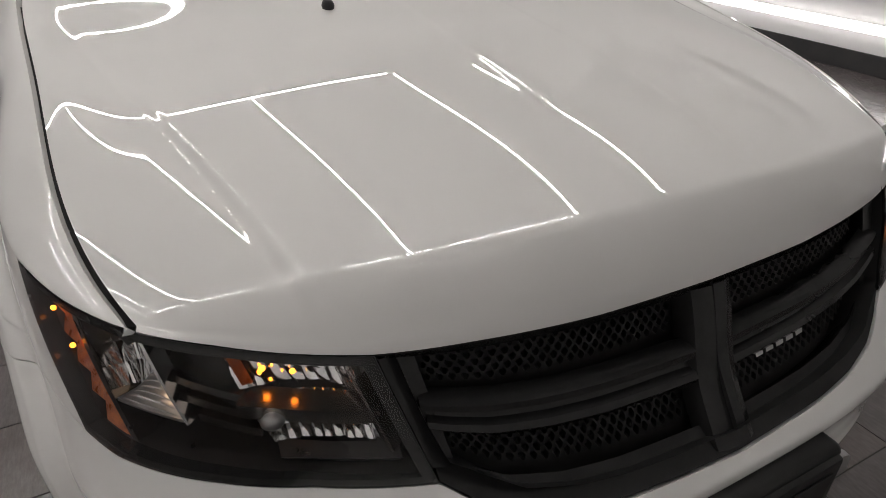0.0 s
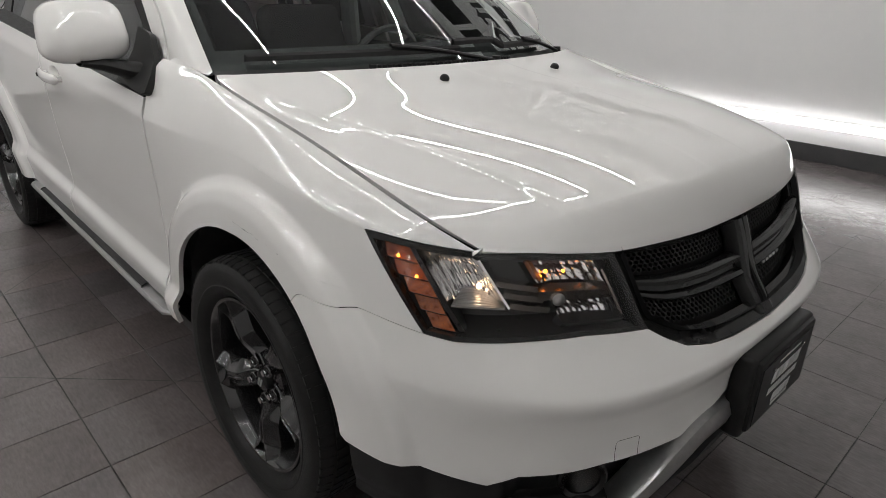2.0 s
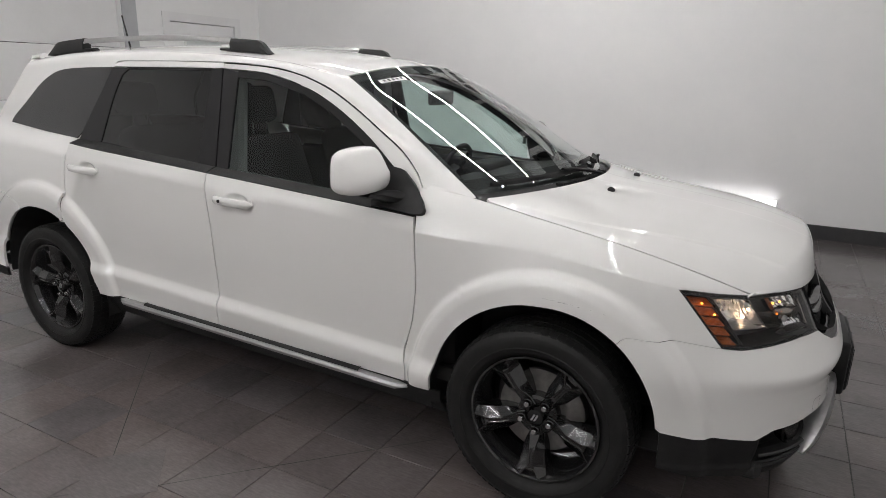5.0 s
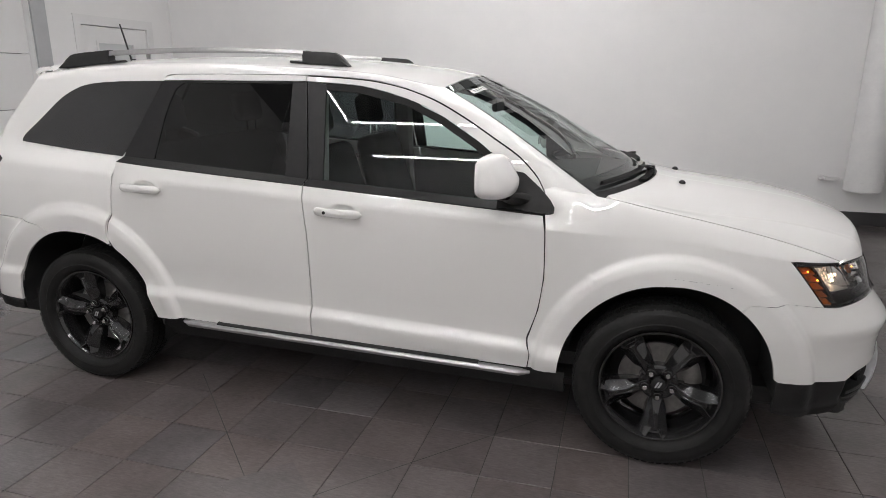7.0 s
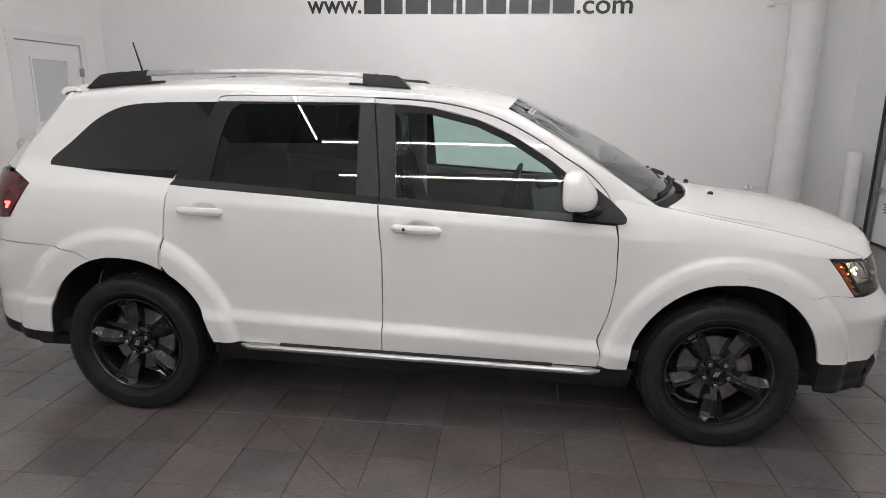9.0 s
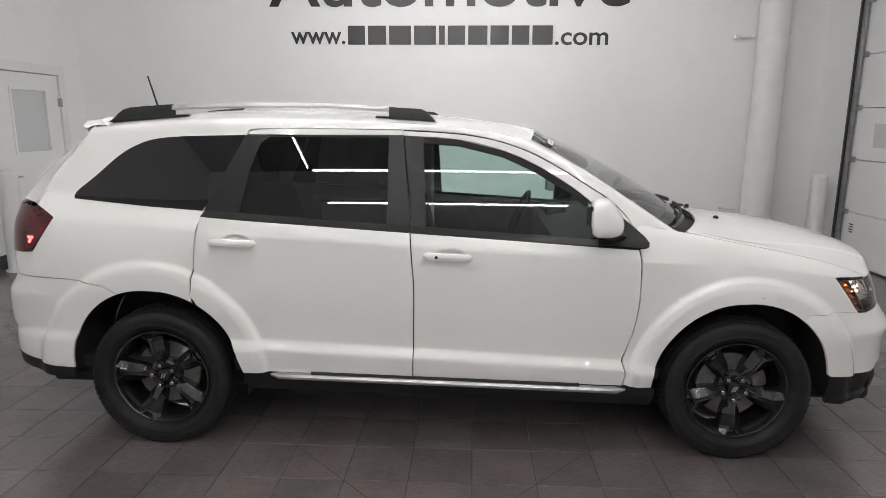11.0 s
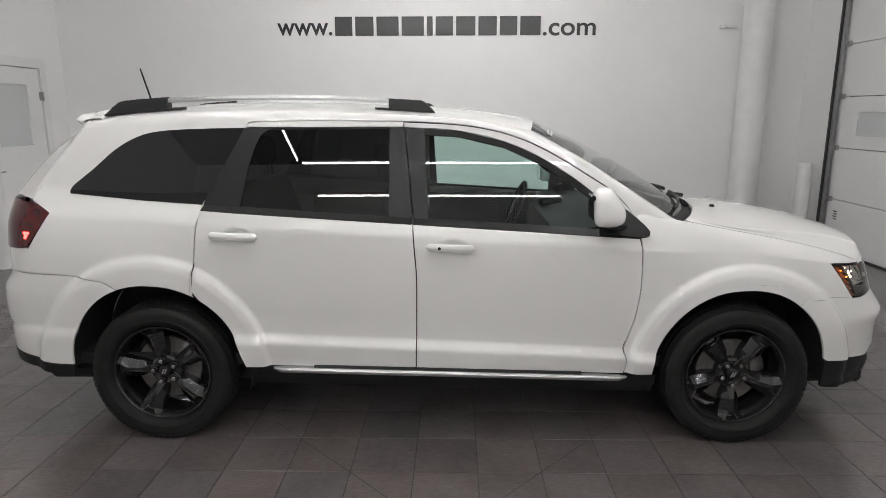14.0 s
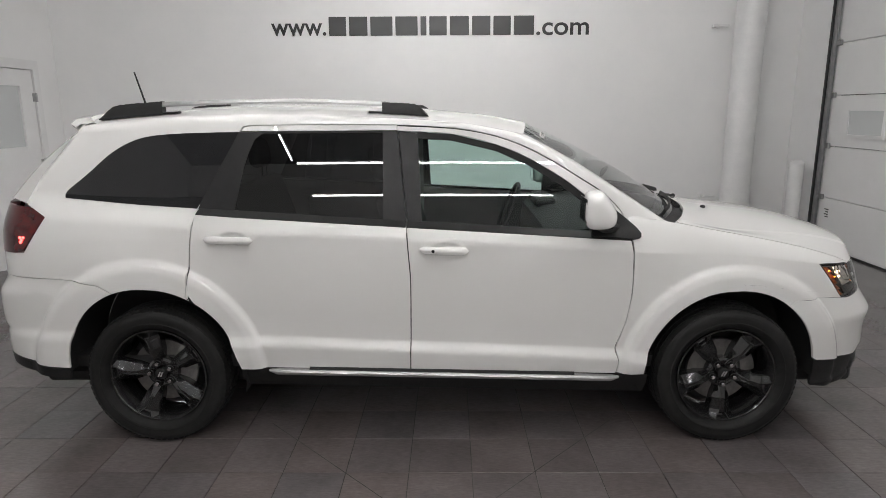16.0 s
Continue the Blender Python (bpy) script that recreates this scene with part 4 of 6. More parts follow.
for s_ in (1, -1):
    build_upper(s_)


def build_glass(side, d, r, q):
    def sheet(name, pts, mat, parent, label="", lift=0.0, depth=0.004, surface=house):
        ob = panel(name, [on(surface, pts)], mat, parent, label, side=side, lift=lift, depth=depth, out=(0, 0, 1.2))
        return ob
    belt = lambda x: float(BELT(x))
    # door panes
    top = rounded([(-0.118, 1.562), (0.059, 1.553), (0.281, 1.501), (0.449, 1.428), (0.62, 1.325), (0.735, 1.240)], 40)
    bot = polyline([(-0.098, belt(-0.1) - 0.012), (0.735, belt(0.735) - 0.012)], 40)
    ob = sheet("pane", coons(bot, top, polyline([bot[0], top[0]], 14), polyline([bot[-1], top[-1]], 14)), door_glass, d, "lightly tinted glass", depth=0)
    ob.visible_shadow = False
    rt = rounded([(-0.985, 1.40), (-0.965, 1.47), (-0.93, 1.545), (-0.875, 1.574), (-0.60, 1.577), (-0.279, 1.576)], 40)
    rb = polyline([(-1.027, belt(-1.03) - 0.012), (-0.275, belt(-0.27) - 0.012)], 40)
    ob = sheet("pane", coons(rb, rt, polyline([rb[0], rt[0]], 14), polyline([rb[-1], rt[-1]], 14)), dark_glass, r, "dark tinted glass", depth=0)
    # side pane of the rear quarter
    qt = rounded([(-1.884, 1.275), (-1.868, 1.300), (-1.774, 1.376), (-1.663, 1.472), (-1.572, 1.526), (-1.471, 1.558), (-1.30, 1.573), (-1.006, 1.580)], 50)
    qb = polyline([(-1.880, belt(-1.88) + 0.006), (-1.50, belt(-1.5) - 0.003), (-1.207, belt(-1.21) - 0.003)], 50)
    sheet("pane", coons(qb, qt, polyline([qb[0], qt[0]], 18), polyline([qb[-1], qt[-1]], 18)), QUARTER_GLASS, q, "dark tinted glass", lift=0.004, depth=0.006, surface=flank)
    # black frames: rear door's rear pillar, the B pillar halves, belt strips, edges round the panes
    def strip(name, a, b, parent, mat=pillar_black, lift=0.004, n=26):
        a, b = polyline(a, n), polyline(b, n)
        sheet(name, coons(a, b, polyline([a[0], b[0]], 5), polyline([a[-1], b[-1]], 5)), mat, parent, lift=lift, depth=0.012)
    strip("pillar_trim", [(-1.208, belt(-1.2) - 0.004), (-1.105, 1.40), (-1.005, 1.578)], [(-1.022, belt(-1.02) - 0.004), (-0.980, 1.40), (-0.955, 1.48), (-0.925, 1.545), (-0.872, 1.578)], r)
    strip("pillar_trim", [(-0.283, belt(-0.28) - 0.004), (-0.283, 1.580)], [(-0.168, belt(-0.17) - 0.004), (-0.213, 1.583)], r)
    strip("pillar_trim", [(-0.160, belt(-0.16) - 0.004), (-0.205, 1.583)], [(-0.090, belt(-0.09) - 0.004), (-0.112, 1.568)], d)
    strip("pane_seal", [(-0.112, 1.545), (0.059, 1.535), (0.281, 1.483), (0.440, 1.412), (0.605, 1.312), (0.725, 1.222)], [(-0.112, 1.574), (0.059, 1.565), (0.281, 1.513), (0.455, 1.440), (0.63, 1.335), (0.775, 1.222)], d, gap_black, 0.003, 40)
    strip("pane_seal", [(-0.88, 1.571), (-0.283, 1.572)], [(-0.90, 1.582), (-0.283, 1.583)], r, gap_black, 0.003)
    # painted upper frames of the doors
    ft = rounded(DOOR_TOP[:11], 40)[::-1] + (0, -0.0085)
    # black strip set behind the frame's gap, standing in for the shade there
    seal = rounded(DOOR_TOP[:11], 40)[::-1]
    strip("door_gap_shade", seal + (-0.004, -0.018), seal + (0.002, 0.004), d, gap_black, -0.009, 40)
    fb = rounded([(-0.213, 1.584), (0.059, 1.566), (0.281, 1.514), (0.455, 1.441), (0.63, 1.336), (0.775, 1.224), (0.905, 1.125)], 40)
    strip("window_frame", fb, ft, d, paint, 0.002, 40)
    strip("window_frame", [(-1.0, 1.585), (-0.90, 1.584), (-0.216, 1.585)], [(-0.985, 1.600), (-0.93, 1.610), (-0.55, 1.612), (-0.216, 1.608)], r, paint, 0.002)
    # belt strips
    for a0, a1, par in ((-1.195, -0.168, r), (-0.160, 0.93, d)):
        xs = np.linspace(a0, a1, 26)
        gg = np.stack([np.stack([xs, ring(xs, BELT(xs) - 0.022)[..., 1] - 0.002, BELT(xs) - 0.020], -1), np.stack([xs, glass_y(xs, BELT(xs)) - 0.020, BELT(xs) - 0.004], -1), np.stack([xs, glass_y(xs, BELT(xs)) + 0.012, BELT(xs) + 0.002], -1)])
        panel("belt_strip", [gg], trim_black, par, side=side, depth=0.004, out=(0, 0, 0.7))
    # mirror foot: black triangle, and the mirror
    tri = [(0.735, belt(0.735) - 0.010), (0.83, 1.080), (0.92, 1.072), (0.957, 1.073), (0.972, 1.079)]
    tup = [(0.735, 1.235), (0.835, 1.222), (0.912, 1.160), (0.955, 1.122), (0.974, 1.096)]
    a, b = polyline(tri, 20), polyline(tup, 20)
    gg = on(house, coons(a, b, polyline([a[0], b[0]], 8), polyline([a[-1], b[-1]], 8)))
    gg[..., 1] = -np.interp(gg[..., 2], [1.06, 1.10, 1.16, 1.24], [0.893, 0.872, 0.822, 0.792])
    panel("mirror_foot", [gg], trim_black, d, "black plastic mirror foot", side=side, depth=0.02)
    mir = empty("door_mirror")
    mir.parent = d
    bm = bmesh.new()
    bmesh.ops.create_cube(bm, size=1)
    bmesh.ops.subdivide_edges(bm, edges=bm.edges, cuts=9, use_grid_fill=True)
    for v in bm.verts:
        p = v.co * 2
        k = (abs(p.x) ** 3.2 + abs(p.y) ** 4.6 + abs(p.z) ** 4.2) ** (1 / 3.9)
        n = p / max(k, 0.3)
        # flat towards the rear, bulging forwards below, drawn back at the top and the outer end
        reach = 0.098 - 0.050 * float(step(-0.35, 1.0, n.z)) - 0.022 * n.y * n.y
        x = n.x * (reach if n.x > 0 else 0.055)
        y = n.y * 0.112 * (1 - 0.05 * n.z)
        z = n.z * 0.086 * (1 - 0.10 * max(0.0, -n.y)) + 0.010 * n.y * (1 if n.z < 0 else 0)
        v.co = Vector((0.733 + x + 0.012 * n.y, -0.950 + y, 1.226 + z))
        v.co.y *= side
    bmesh.ops.recalc_face_normals(bm, faces=bm.faces)
    part("mirror_shell", bm, paint, mir, smooth=True)
    bm = bmesh.new()
    arm = [(0.775, -0.985, 1.146, 0.036, 0.012), (0.785, -0.93, 1.140, 0.045, 0.020), (0.81, -0.872, 1.122, 0.050, 0.026), (0.845, -0.82, 1.112, 0.055, 0.030)]
    add_grid(bm, [[(x + w * math.cos(a), y * side, z + h * math.sin(a)) for a in np.linspace(0, 2 * math.pi, 13)] for x, y, z, w, h in arm])
    bmesh.ops.recalc_face_normals(bm, faces=bm.faces)
    part("mirror_arm", bm, trim_black, mir, "black plastic arm", smooth=True)
    bm = bmesh.new()
    add_box(bm, 0.6735, 0.6775, side * -1.03, side * -0.87, 1.172, 1.282, bevel=0.001)
    part("mirror_glass", bm, chrome, mir, "mirror glass")


QUARTER_GLASS = material("quarter_glass", (0.014, 0.014, 0.0155), 0.02, 0.0, 0.0, 0.62)
for s_, (d_, r_, q_) in SIDES.items():
    build_glass(s_, d_, r_, q_)

# ---- front bumper
for s_ in (1, -1):
    low = polyline(BUMP_BOT, 240)
    upper = polyline([*rounded(BUMP_SEAM, 60)[:-1], *HL_BOT, *GR_BOT[1:]], 240) - (0, 0.0009)
    left = polyline([low[0], *[p for p in arch(True, 13, 53, 24) if 0.455 < p[1] < 0.722], upper[0]], 40)
    g = coons(low, upper, left, polyline([low[-1], upper[-1]], 40))
    pts = on(ring, g)
    if s_ == 1:
        BUMP = empty("front_bumper")
        BUMP.parent = car
    panel("bumper_skin", [pts], paint, BUMP, side=s_)
    # lower black part
    top = polyline([(p[0], p[1] - 0.003) for p in BUMP_BOT], 80)
    bot = polyline([(1.772, 0.30), (1.85, 0.275), (2.0, 0.262), (2.15, 0.25), (2.5, 0.245)], 80)
    g = coons(bot, top, polyline([bot[0], top[0]], 30), polyline([bot[-1], top[-1]], 30))
    pts = on(ring, g)
    nrm = np.stack([np.sin((g[..., 0] - 1.5) * np.pi / 2), -np.cos((g[..., 0] - 1.5) * np.pi / 2), np.zeros_like(g[..., 0])], -1)
    u, z = g[..., 0], g[..., 1]
    inset = -0.012 - 0.07 * step(1.975, 2.02, u) * step(2.26, 2.20, u) * step(0.30, 0.335, z) - 0.09 * step(2.27, 2.32, u) * step(0.29, 0.33, z) + 0.012 * step(0.33, 0.30, z)
    panel("lower_bumper", [pts + nrm * inset[..., None]], trim_black, BUMP, "black plastic lower bumper", side=s_)
    for z in (0.325, 0.355):
        us = np.linspace(1.985, 2.14, 20)
        p = ring(us, np.full(20, z))
        nn = np.stack([np.sin((us - 1.5) * np.pi / 2), -np.cos((us - 1.5) * np.pi / 2), np.zeros(20)], -1)
        bm = skin([np.stack([p - nn * 0.035 + (0, 0, -0.004), p - nn * 0.004 + (0, 0, -0.006), p - nn * 0.002, p - nn * 0.006 + (0, 0, 0.006), p - nn * 0.035 + (0, 0, 0.008)])], s_, 0)
        part("fog_slat", bm, trim_black, BUMP, smooth=True, angle=40)
    # fog lamp
    c = ring(np.array(2.10), np.array(0.405))
    nn = Vector((math.sin(0.60 * math.pi / 2), -s_ * math.cos(0.60 * math.pi / 2), 0))
    m = Matrix.Translation(Vector((c[0], c[1] * s_, c[2])) - nn * 0.045) @ nn.to_track_quat("Z", "Y").to_matrix().to_4x4()
    fog = empty("fog_lamp")
    fog.parent = BUMP
    bm = lathe([(0.050, -0.02), (0.056, 0.012), (0.050, 0.018), (0.042, 0.010)], 28)
    bm.transform(m)
    part("bezel", bm, gloss_black, fog, smooth=True, angle=40)
    bm = lathe([(0.0, -0.015), (0.02, -0.012), (0.042, 0.006)], 28)
    bm.transform(m)
    part("reflector", bm, gloss_black, fog, smooth=True)
    bm = lathe([(0.0, 0.014), (0.025, 0.012), (0.042, 0.008)], 28)
    bm.transform(m)
    part("lens", bm, lens_glass, fog, smooth=True)
    # cover of the tow eye: a thin square line, black for its gap's shade
    if s_ == 1:
        sq = polyline([(2.134, 0.472), (2.134, 0.518), (2.138, 0.522), (2.168, 0.522), (2.172, 0.518), (2.172, 0.472)], 40)
        p = on(ring, sq)
        nn = np.stack([np.sin((sq[:, 0] - 1.5) * np.pi / 2), -np.cos((sq[:, 0] - 1.5) * np.pi / 2), np.zeros(len(sq))], -1) * 0.0012
        tang = np.gradient(sq, axis=0)
        tang /= np.linalg.norm(tang, axis=1)[:, None]
        off = np.stack([-tang[:, 1], tang[:, 0]], -1) * 0.0006
        off[:, 0] *= 0.7
        bm = skin([np.stack([on(ring, sq - off) + nn, on(ring, sq + off) + nn])], 1, 0)
        part("tow_cover_shade_line", bm, gap_black, BUMP)
    # silver skid bar
    if s_ == 1:
        path = rounded([(2.165, 0.285), (2.195, 0.340), (2.232, 0.398), (2.275, 0.440), (2.32, 0.462), (2.40, 0.468), (2.5, 0.470)], 50)
        SKID = path
    wd = np.interp(np.linspace(0, 1, 50), [0, 0.15, 0.5, 1], [0.018, 0.027, 0.032, 0.033])
    tang = np.gradient(SKID, axis=0)
    tang[:, 0] *= 1.15
    tang /= np.linalg.norm(tang, axis=1)[:, None]
    nn = np.stack([np.sin((SKID[:, 0] - 1.5) * np.pi / 2), -np.cos((SKID[:, 0] - 1.5) * np.pi / 2), np.zeros(50)], -1)
    rows_ = []
    for a, l in ((-1.0, -0.06), (-1.0, 0.006), (-0.86, 0.018), (0.0, 0.026), (0.86, 0.018), (1.0, 0.006), (1.0, -0.06)):
        off = np.stack([-tang[:, 1] / 1.15, tang[:, 0]], -1) * (a * wd)[:, None]
        rows_.append(on(ring, SKID + off) + nn * l)
    panel("skid_bar", [np.stack(rows_)], satin_silver, BUMP, "satin silver skid bar", side=s_, depth=0.0)

# plate holder with a dealer plate
plate_black = mottled("plate_black", (0.018, 0.018, 0.018), (0.024, 0.024, 0.024), 20, 0.35, 0.45, spec=0.15)
plate = empty("plate_holder")
plate.parent = car
bm = box(2.395, 2.448, -0.175, 0.190, 0.405, 0.622, bevel=0.014, segments=3)
part("bracket", bm, plate_black, plate, smooth=True, angle=40)
bm = box(2.440, 2.458, -0.163, 0.178, 0.425, 0.612, bevel=0.008, segments=2)
part("frame", bm, plate_black, plate, smooth=True, angle=40)
part("plate", box(2.4585, 2.461, -0.152, 0.152, 0.440, 0.595, bevel=0.001), plate_black, plate, "black plate with pale lettering bars")


def plate_marks(y0, y1, z0, z1, widths, lean):
    scale = (y1 - y0) / (sum(widths) + 0.2 * (len(widths) - 1))
    y = y0
    for w in widths:
        bm = bmesh.new()
        add_box(bm, 2.4612, 2.4622, y, y + w * scale, z0, z1)
        y += (w + 0.2) * scale
        for v in bm.verts:
            v.co.y += (v.co.z - z0) * lean
        part("letter_mark", bm, mark_grey, plate)


plate_marks(-0.085, 0.080, 0.530, 0.560, (0.9, 0.95, 1.15, 1.15, 0.35, 0.9), 0.35)
plate_marks(-0.095, 0.080, 0.502, 0.519, (1, 0.8, 0.6, 0.8, 1.1, 0.8, 0.6, 0.3, 0.8, 0.8), 0.2)
plate_marks(-0.055, 0.050, 0.468, 0.490, (0.9, 0.95, 1.15, 1.15, 0.35, 0.9), 0.35)
plate_marks(-0.050, 0.048, 0.454, 0.463, (1, 0.8, 0.6, 0.8, 1.1, 0.8, 0.6, 0.3, 0.8, 0.8), 0.2)
plate_marks(-0.055, 0.075, 0.576, 0.581, (1,) * 12, 0.2)
for y in (-0.09, 0.09):
    bm = bmesh.new()
    add_cyl(bm, 0.006, 0.006, Matrix.Translation((2.463, y, 0.572)) @ pose(0, 0, 0, 0, 90, 0), 12)
    part("screw", bm, chrome, plate, "bright screw")

# ---- headlamps


def lamp_uv(s, t):
    """A point of the headlamp's field (s from its rear corner to the grille, t upwards), in (u, z)."""
    lo = np.array([np.interp(s, np.linspace(0, 1, 60), polyline(HL_BOT, 60)[:, k]) for k in (0, 1)])
    up = np.array([np.interp(s, np.linspace(0, 1, 60), polyline(HL_TOP, 60)[:, k]) for k in (0, 1)])
    return lo * (1 - t) + up * t


def lamp_pt(s, t, deep=0.0):
    u, z = lamp_uv(s, t)
    p = ring(np.array(u), np.array(z))
    a = (u - 1.5) * math.pi / 2
    return p - np.array((math.sin(a), -math.cos(a), 0.25)) * deep


def lamp_patch(s0, s1, t0, t1, deep, n=12, m=8):
    """A sheet inside the headlamp; deep(a, b) is its depth, a and b run from 0 to 1."""
    return [[lamp_pt(s0 + (s1 - s0) * a, t0 + (t1 - t0) * b, deep(a, b)) for a in np.linspace(0, 1, n)] for b in np.linspace(0, 1, m)]


housing_black = mottled("lamp_housing", (0.012, 0.010, 0.0095), (0.020, 0.017, 0.016), 30, 0.22, 0.35)
reflector_metal = mottled("reflector_metal", (0.80, 0.80, 0.80), (0.90, 0.90, 0.90), 30, 0.04, 0.14, metal=1.0)
warm_chrome = mottled("dark_chrome", (0.40, 0.35, 0.32), (0.52, 0.46, 0.42), 22, 0.14, 0.25, metal=1.0)


def facets(s0, s1, t0, t1, cols, rows, deep, bulge, side):
    """A reflector of many small pillow facets; deep(a, b) is its depth."""
    bm = bmesh.new()
    for i in range(cols):
        for j in range(rows):
            tilt = random.uniform(-0.004, 0.004), random.uniform(-0.004, 0.004)
            g = []
            for q in np.linspace(0, 1, 4):
                line = []
                for p in np.linspace(0, 1, 4):
                    a, b = (i + p) / cols, (j + q) / rows
                    d = deep(a, b) - bulge * (1 - (2 * p - 1) ** 2) * (1 - 0.5 * (2 * q - 1) ** 2) + tilt[0] * (p - 0.5) + tilt[1] * (q - 0.5)
                    x, y, z = lamp_pt(s0 + (s1 - s0) * a, t0 + (t1 - t0) * b, d)
                    line.append((x, y * side, z))
                g.append(line)
            add_grid(bm, g)
    bmesh.ops.recalc_face_normals(bm, faces=bm.faces)
    return bm


for s_ in (1, -1):
    hl = empty("headlamp")
    hl.parent = car
    hl["label"] = "smoked headlamp with amber side reflectors, lit"
    hs = lamp_patch(0.0, 1.0, 0.0, 1.0, lambda a, b: 0.085 * min(1, 9 * a, 9 * (1 - a), 6 * b, 6 * (1 - b)), 60, 24)
    panel("housing", [hs], housing_black, hl, side=s_, depth=0)
    g = lamp_patch(0.004, 0.996, 0.012, 0.988, lambda a, b: -0.001, 50, 16)
    ob = panel("lens", [g], lens_glass, hl, "clear lamp lens", side=s_, depth=0)
    ob.visible_shadow = False
    rim_ = skin([lamp_patch(0.0, 1.0, 0.93, 1.0, lambda a, b: 0.002, 50, 4), lamp_patch(0.0, 1.0, 0.0, 0.05, lambda a, b: 0.002, 50, 3), lamp_patch(0.965, 1.0, 0.0, 1.0, lambda a, b: 0.002, 4, 16), lamp_patch(0.0, 0.02, 0.0, 1.0, lambda a, b: 0.002, 3, 16)], s_, 0.02)
    part("bezel", rim_, gloss_black, hl, smooth=True, angle=35)
    # amber side markers
    for k in range(5):
        t0 = 0.90 - k * 0.172
        g = lamp_patch(0.030 + 0.006 * k, 0.178 - 0.006 * k, t0 - 0.140, t0, lambda a, b: 0.022 + 0.012 * b, 8, 5)
        panel("side_reflector", [g], amber, hl, "amber reflector", side=s_, depth=0.01)
    bm = bmesh.new()
    for a, b in ((0.10, 0.80), (0.135, 0.62)):
        p = lamp_pt(a, b, 0.012)
        bmesh.ops.create_uvsphere(bm, u_segments=10, v_segments=6, radius=0.0035, matrix=Matrix.Translation((p[0], p[1] * s_, p[2])))
    part("marker_bulb", bm, amber_lit, hl, "glowing amber light", smooth=True)
    g = lamp_patch(0.175, 0.20, 0.08, 0.92, lambda a, b: 0.018, 4, 14)
    panel("divider", [g], housing_black, hl, side=s_, depth=0.05)
    # low beam bowl: upright flutes above, a ribbed warm-lit dome below, clear prisms beside it
    bowl = lambda a, b: 0.020 + 0.062 * (1 - (2 * a - 1) ** 4) * (1 - (1.5 * b - 0.7) ** 2 * 0.6)
    part("low_beam_reflector", facets(0.205, 0.445, 0.40, 0.92, 15, 4, bowl, 0.0045, s_), reflector_metal, hl, "bright fluted reflector", smooth=True)
    g = [[lamp_pt(0.215 + 0.22 * a, 0.36 + 0.16 * b * (1 - (2 * a - 1) ** 2), 0.018 + 0.050 * b + 0.0012 * math.sin(b * 44)) for a in np.linspace(0, 1, 26)] for b in np.linspace(0, 1, 40)]
    panel("reflector_dome", [g], satin_silver, hl, "ribbed silver dome", side=s_, depth=0.004)
    g = [[lamp_pt(0.438 + 0.018 * a, 0.36 + 0.55 * b, 0.012 + 0.05 * (1 - a)) for a in np.linspace(0, 1, 5)] for b in np.linspace(0, 1, 12)]
    panel("reflector_edge", [g], reflector_metal, hl, side=s_, depth=0.004)
    bm = bmesh.new()
    p = lamp_pt(0.375, 0.56, 0.050)
    bmesh.ops.create_uvsphere(bm, u_segments=14, v_segments=8, radius=0.006, matrix=Matrix.Translation((p[0], p[1] * s_, p[2])))
    part("bulb", bm, bulb_lit, hl, "glowing warm bulb", smooth=True)
    # dark chrome louvre beside the bowl
    g = lamp_patch(0.475, 0.60, 0.30, 0.90, lambda a, b: 0.055 - 0.012 * a, 10, 14)
    panel("louvre_back", [g], housing_black, hl, side=s_, depth=0)
    for k in range(3):
        g = [[lamp_pt(0.47 + 0.15 * a, 0.66 - 0.13 * k - 0.07 * a + 0.035 * b, 0.026 + 0.02 * b) for a in np.linspace(0, 1, 8)] for b in np.linspace(0, 1, 4)]
        panel("louvre", [g], warm_chrome, hl, side=s_, depth=0.012)
    # turn signal above: a chrome chamber in facets
    part("turn_reflector", facets(0.625, 0.915, 0.63, 0.91, 9, 3, lambda a, b: 0.024 + 0.040 * (1 - (2 * a - 1) ** 2) + 0.010 * b, 0.004, s_), reflector_metal, hl, "bright faceted reflector", smooth=True)
    p = lamp_pt(0.765, 0.765, 0.038)
    bm = bmesh.new()
    bmesh.ops.create_uvsphere(bm, u_segments=12, v_segments=8, radius=0.0035, matrix=Matrix.Translation((p[0], p[1] * s_, p[2])))
    part("turn_bulb", bm, amber_lit, hl, "glowing amber bulb", smooth=True)
    p = lamp_pt(0.690, 0.755, 0.040)
    bm = bmesh.new()
    bmesh.ops.create_uvsphere(bm, u_segments=12, v_segments=8, radius=0.004, matrix=Matrix.Translation((p[0], p[1] * s_, p[2])))
    part("turn_bulb", bm, amber_lit, hl, "glowing amber bulb", smooth=True)
    g = lamp_patch(0.622, 0.655, 0.66, 0.88, lambda a, b: 0.026 + 0.010 * abs(2 * a - 1), 9, 6)
    panel("turn_cup", [g], amber, hl, "amber bulb cover", side=s_, depth=0.01)
    g = lamp_patch(0.61, 0.94, 0.545, 0.605, lambda a, b: 0.016 + 0.03 * b, 14, 4)
    panel("divider", [g], warm_chrome, hl, side=s_, depth=0.02)
    # high beam below
    part("high_beam_reflector", facets(0.635, 0.90, 0.24, 0.53, 10, 3, lambda a, b: 0.022 + 0.052 * max(0.0, 1 - (2 * a - 1) ** 2) ** 0.5 * (0.4 + 0.6 * b), 0.004, s_), reflector_metal, hl, "bright faceted reflector", smooth=True)
    g = lamp_patch(0.925, 0.94, 0.22, 0.80, lambda a, b: 0.012 + 0.02 * a, 4, 12)
    panel("trim_strip", [g], warm_chrome, hl, side=s_, depth=0.004)
    p = lamp_pt(0.672, 0.43, 0.020)
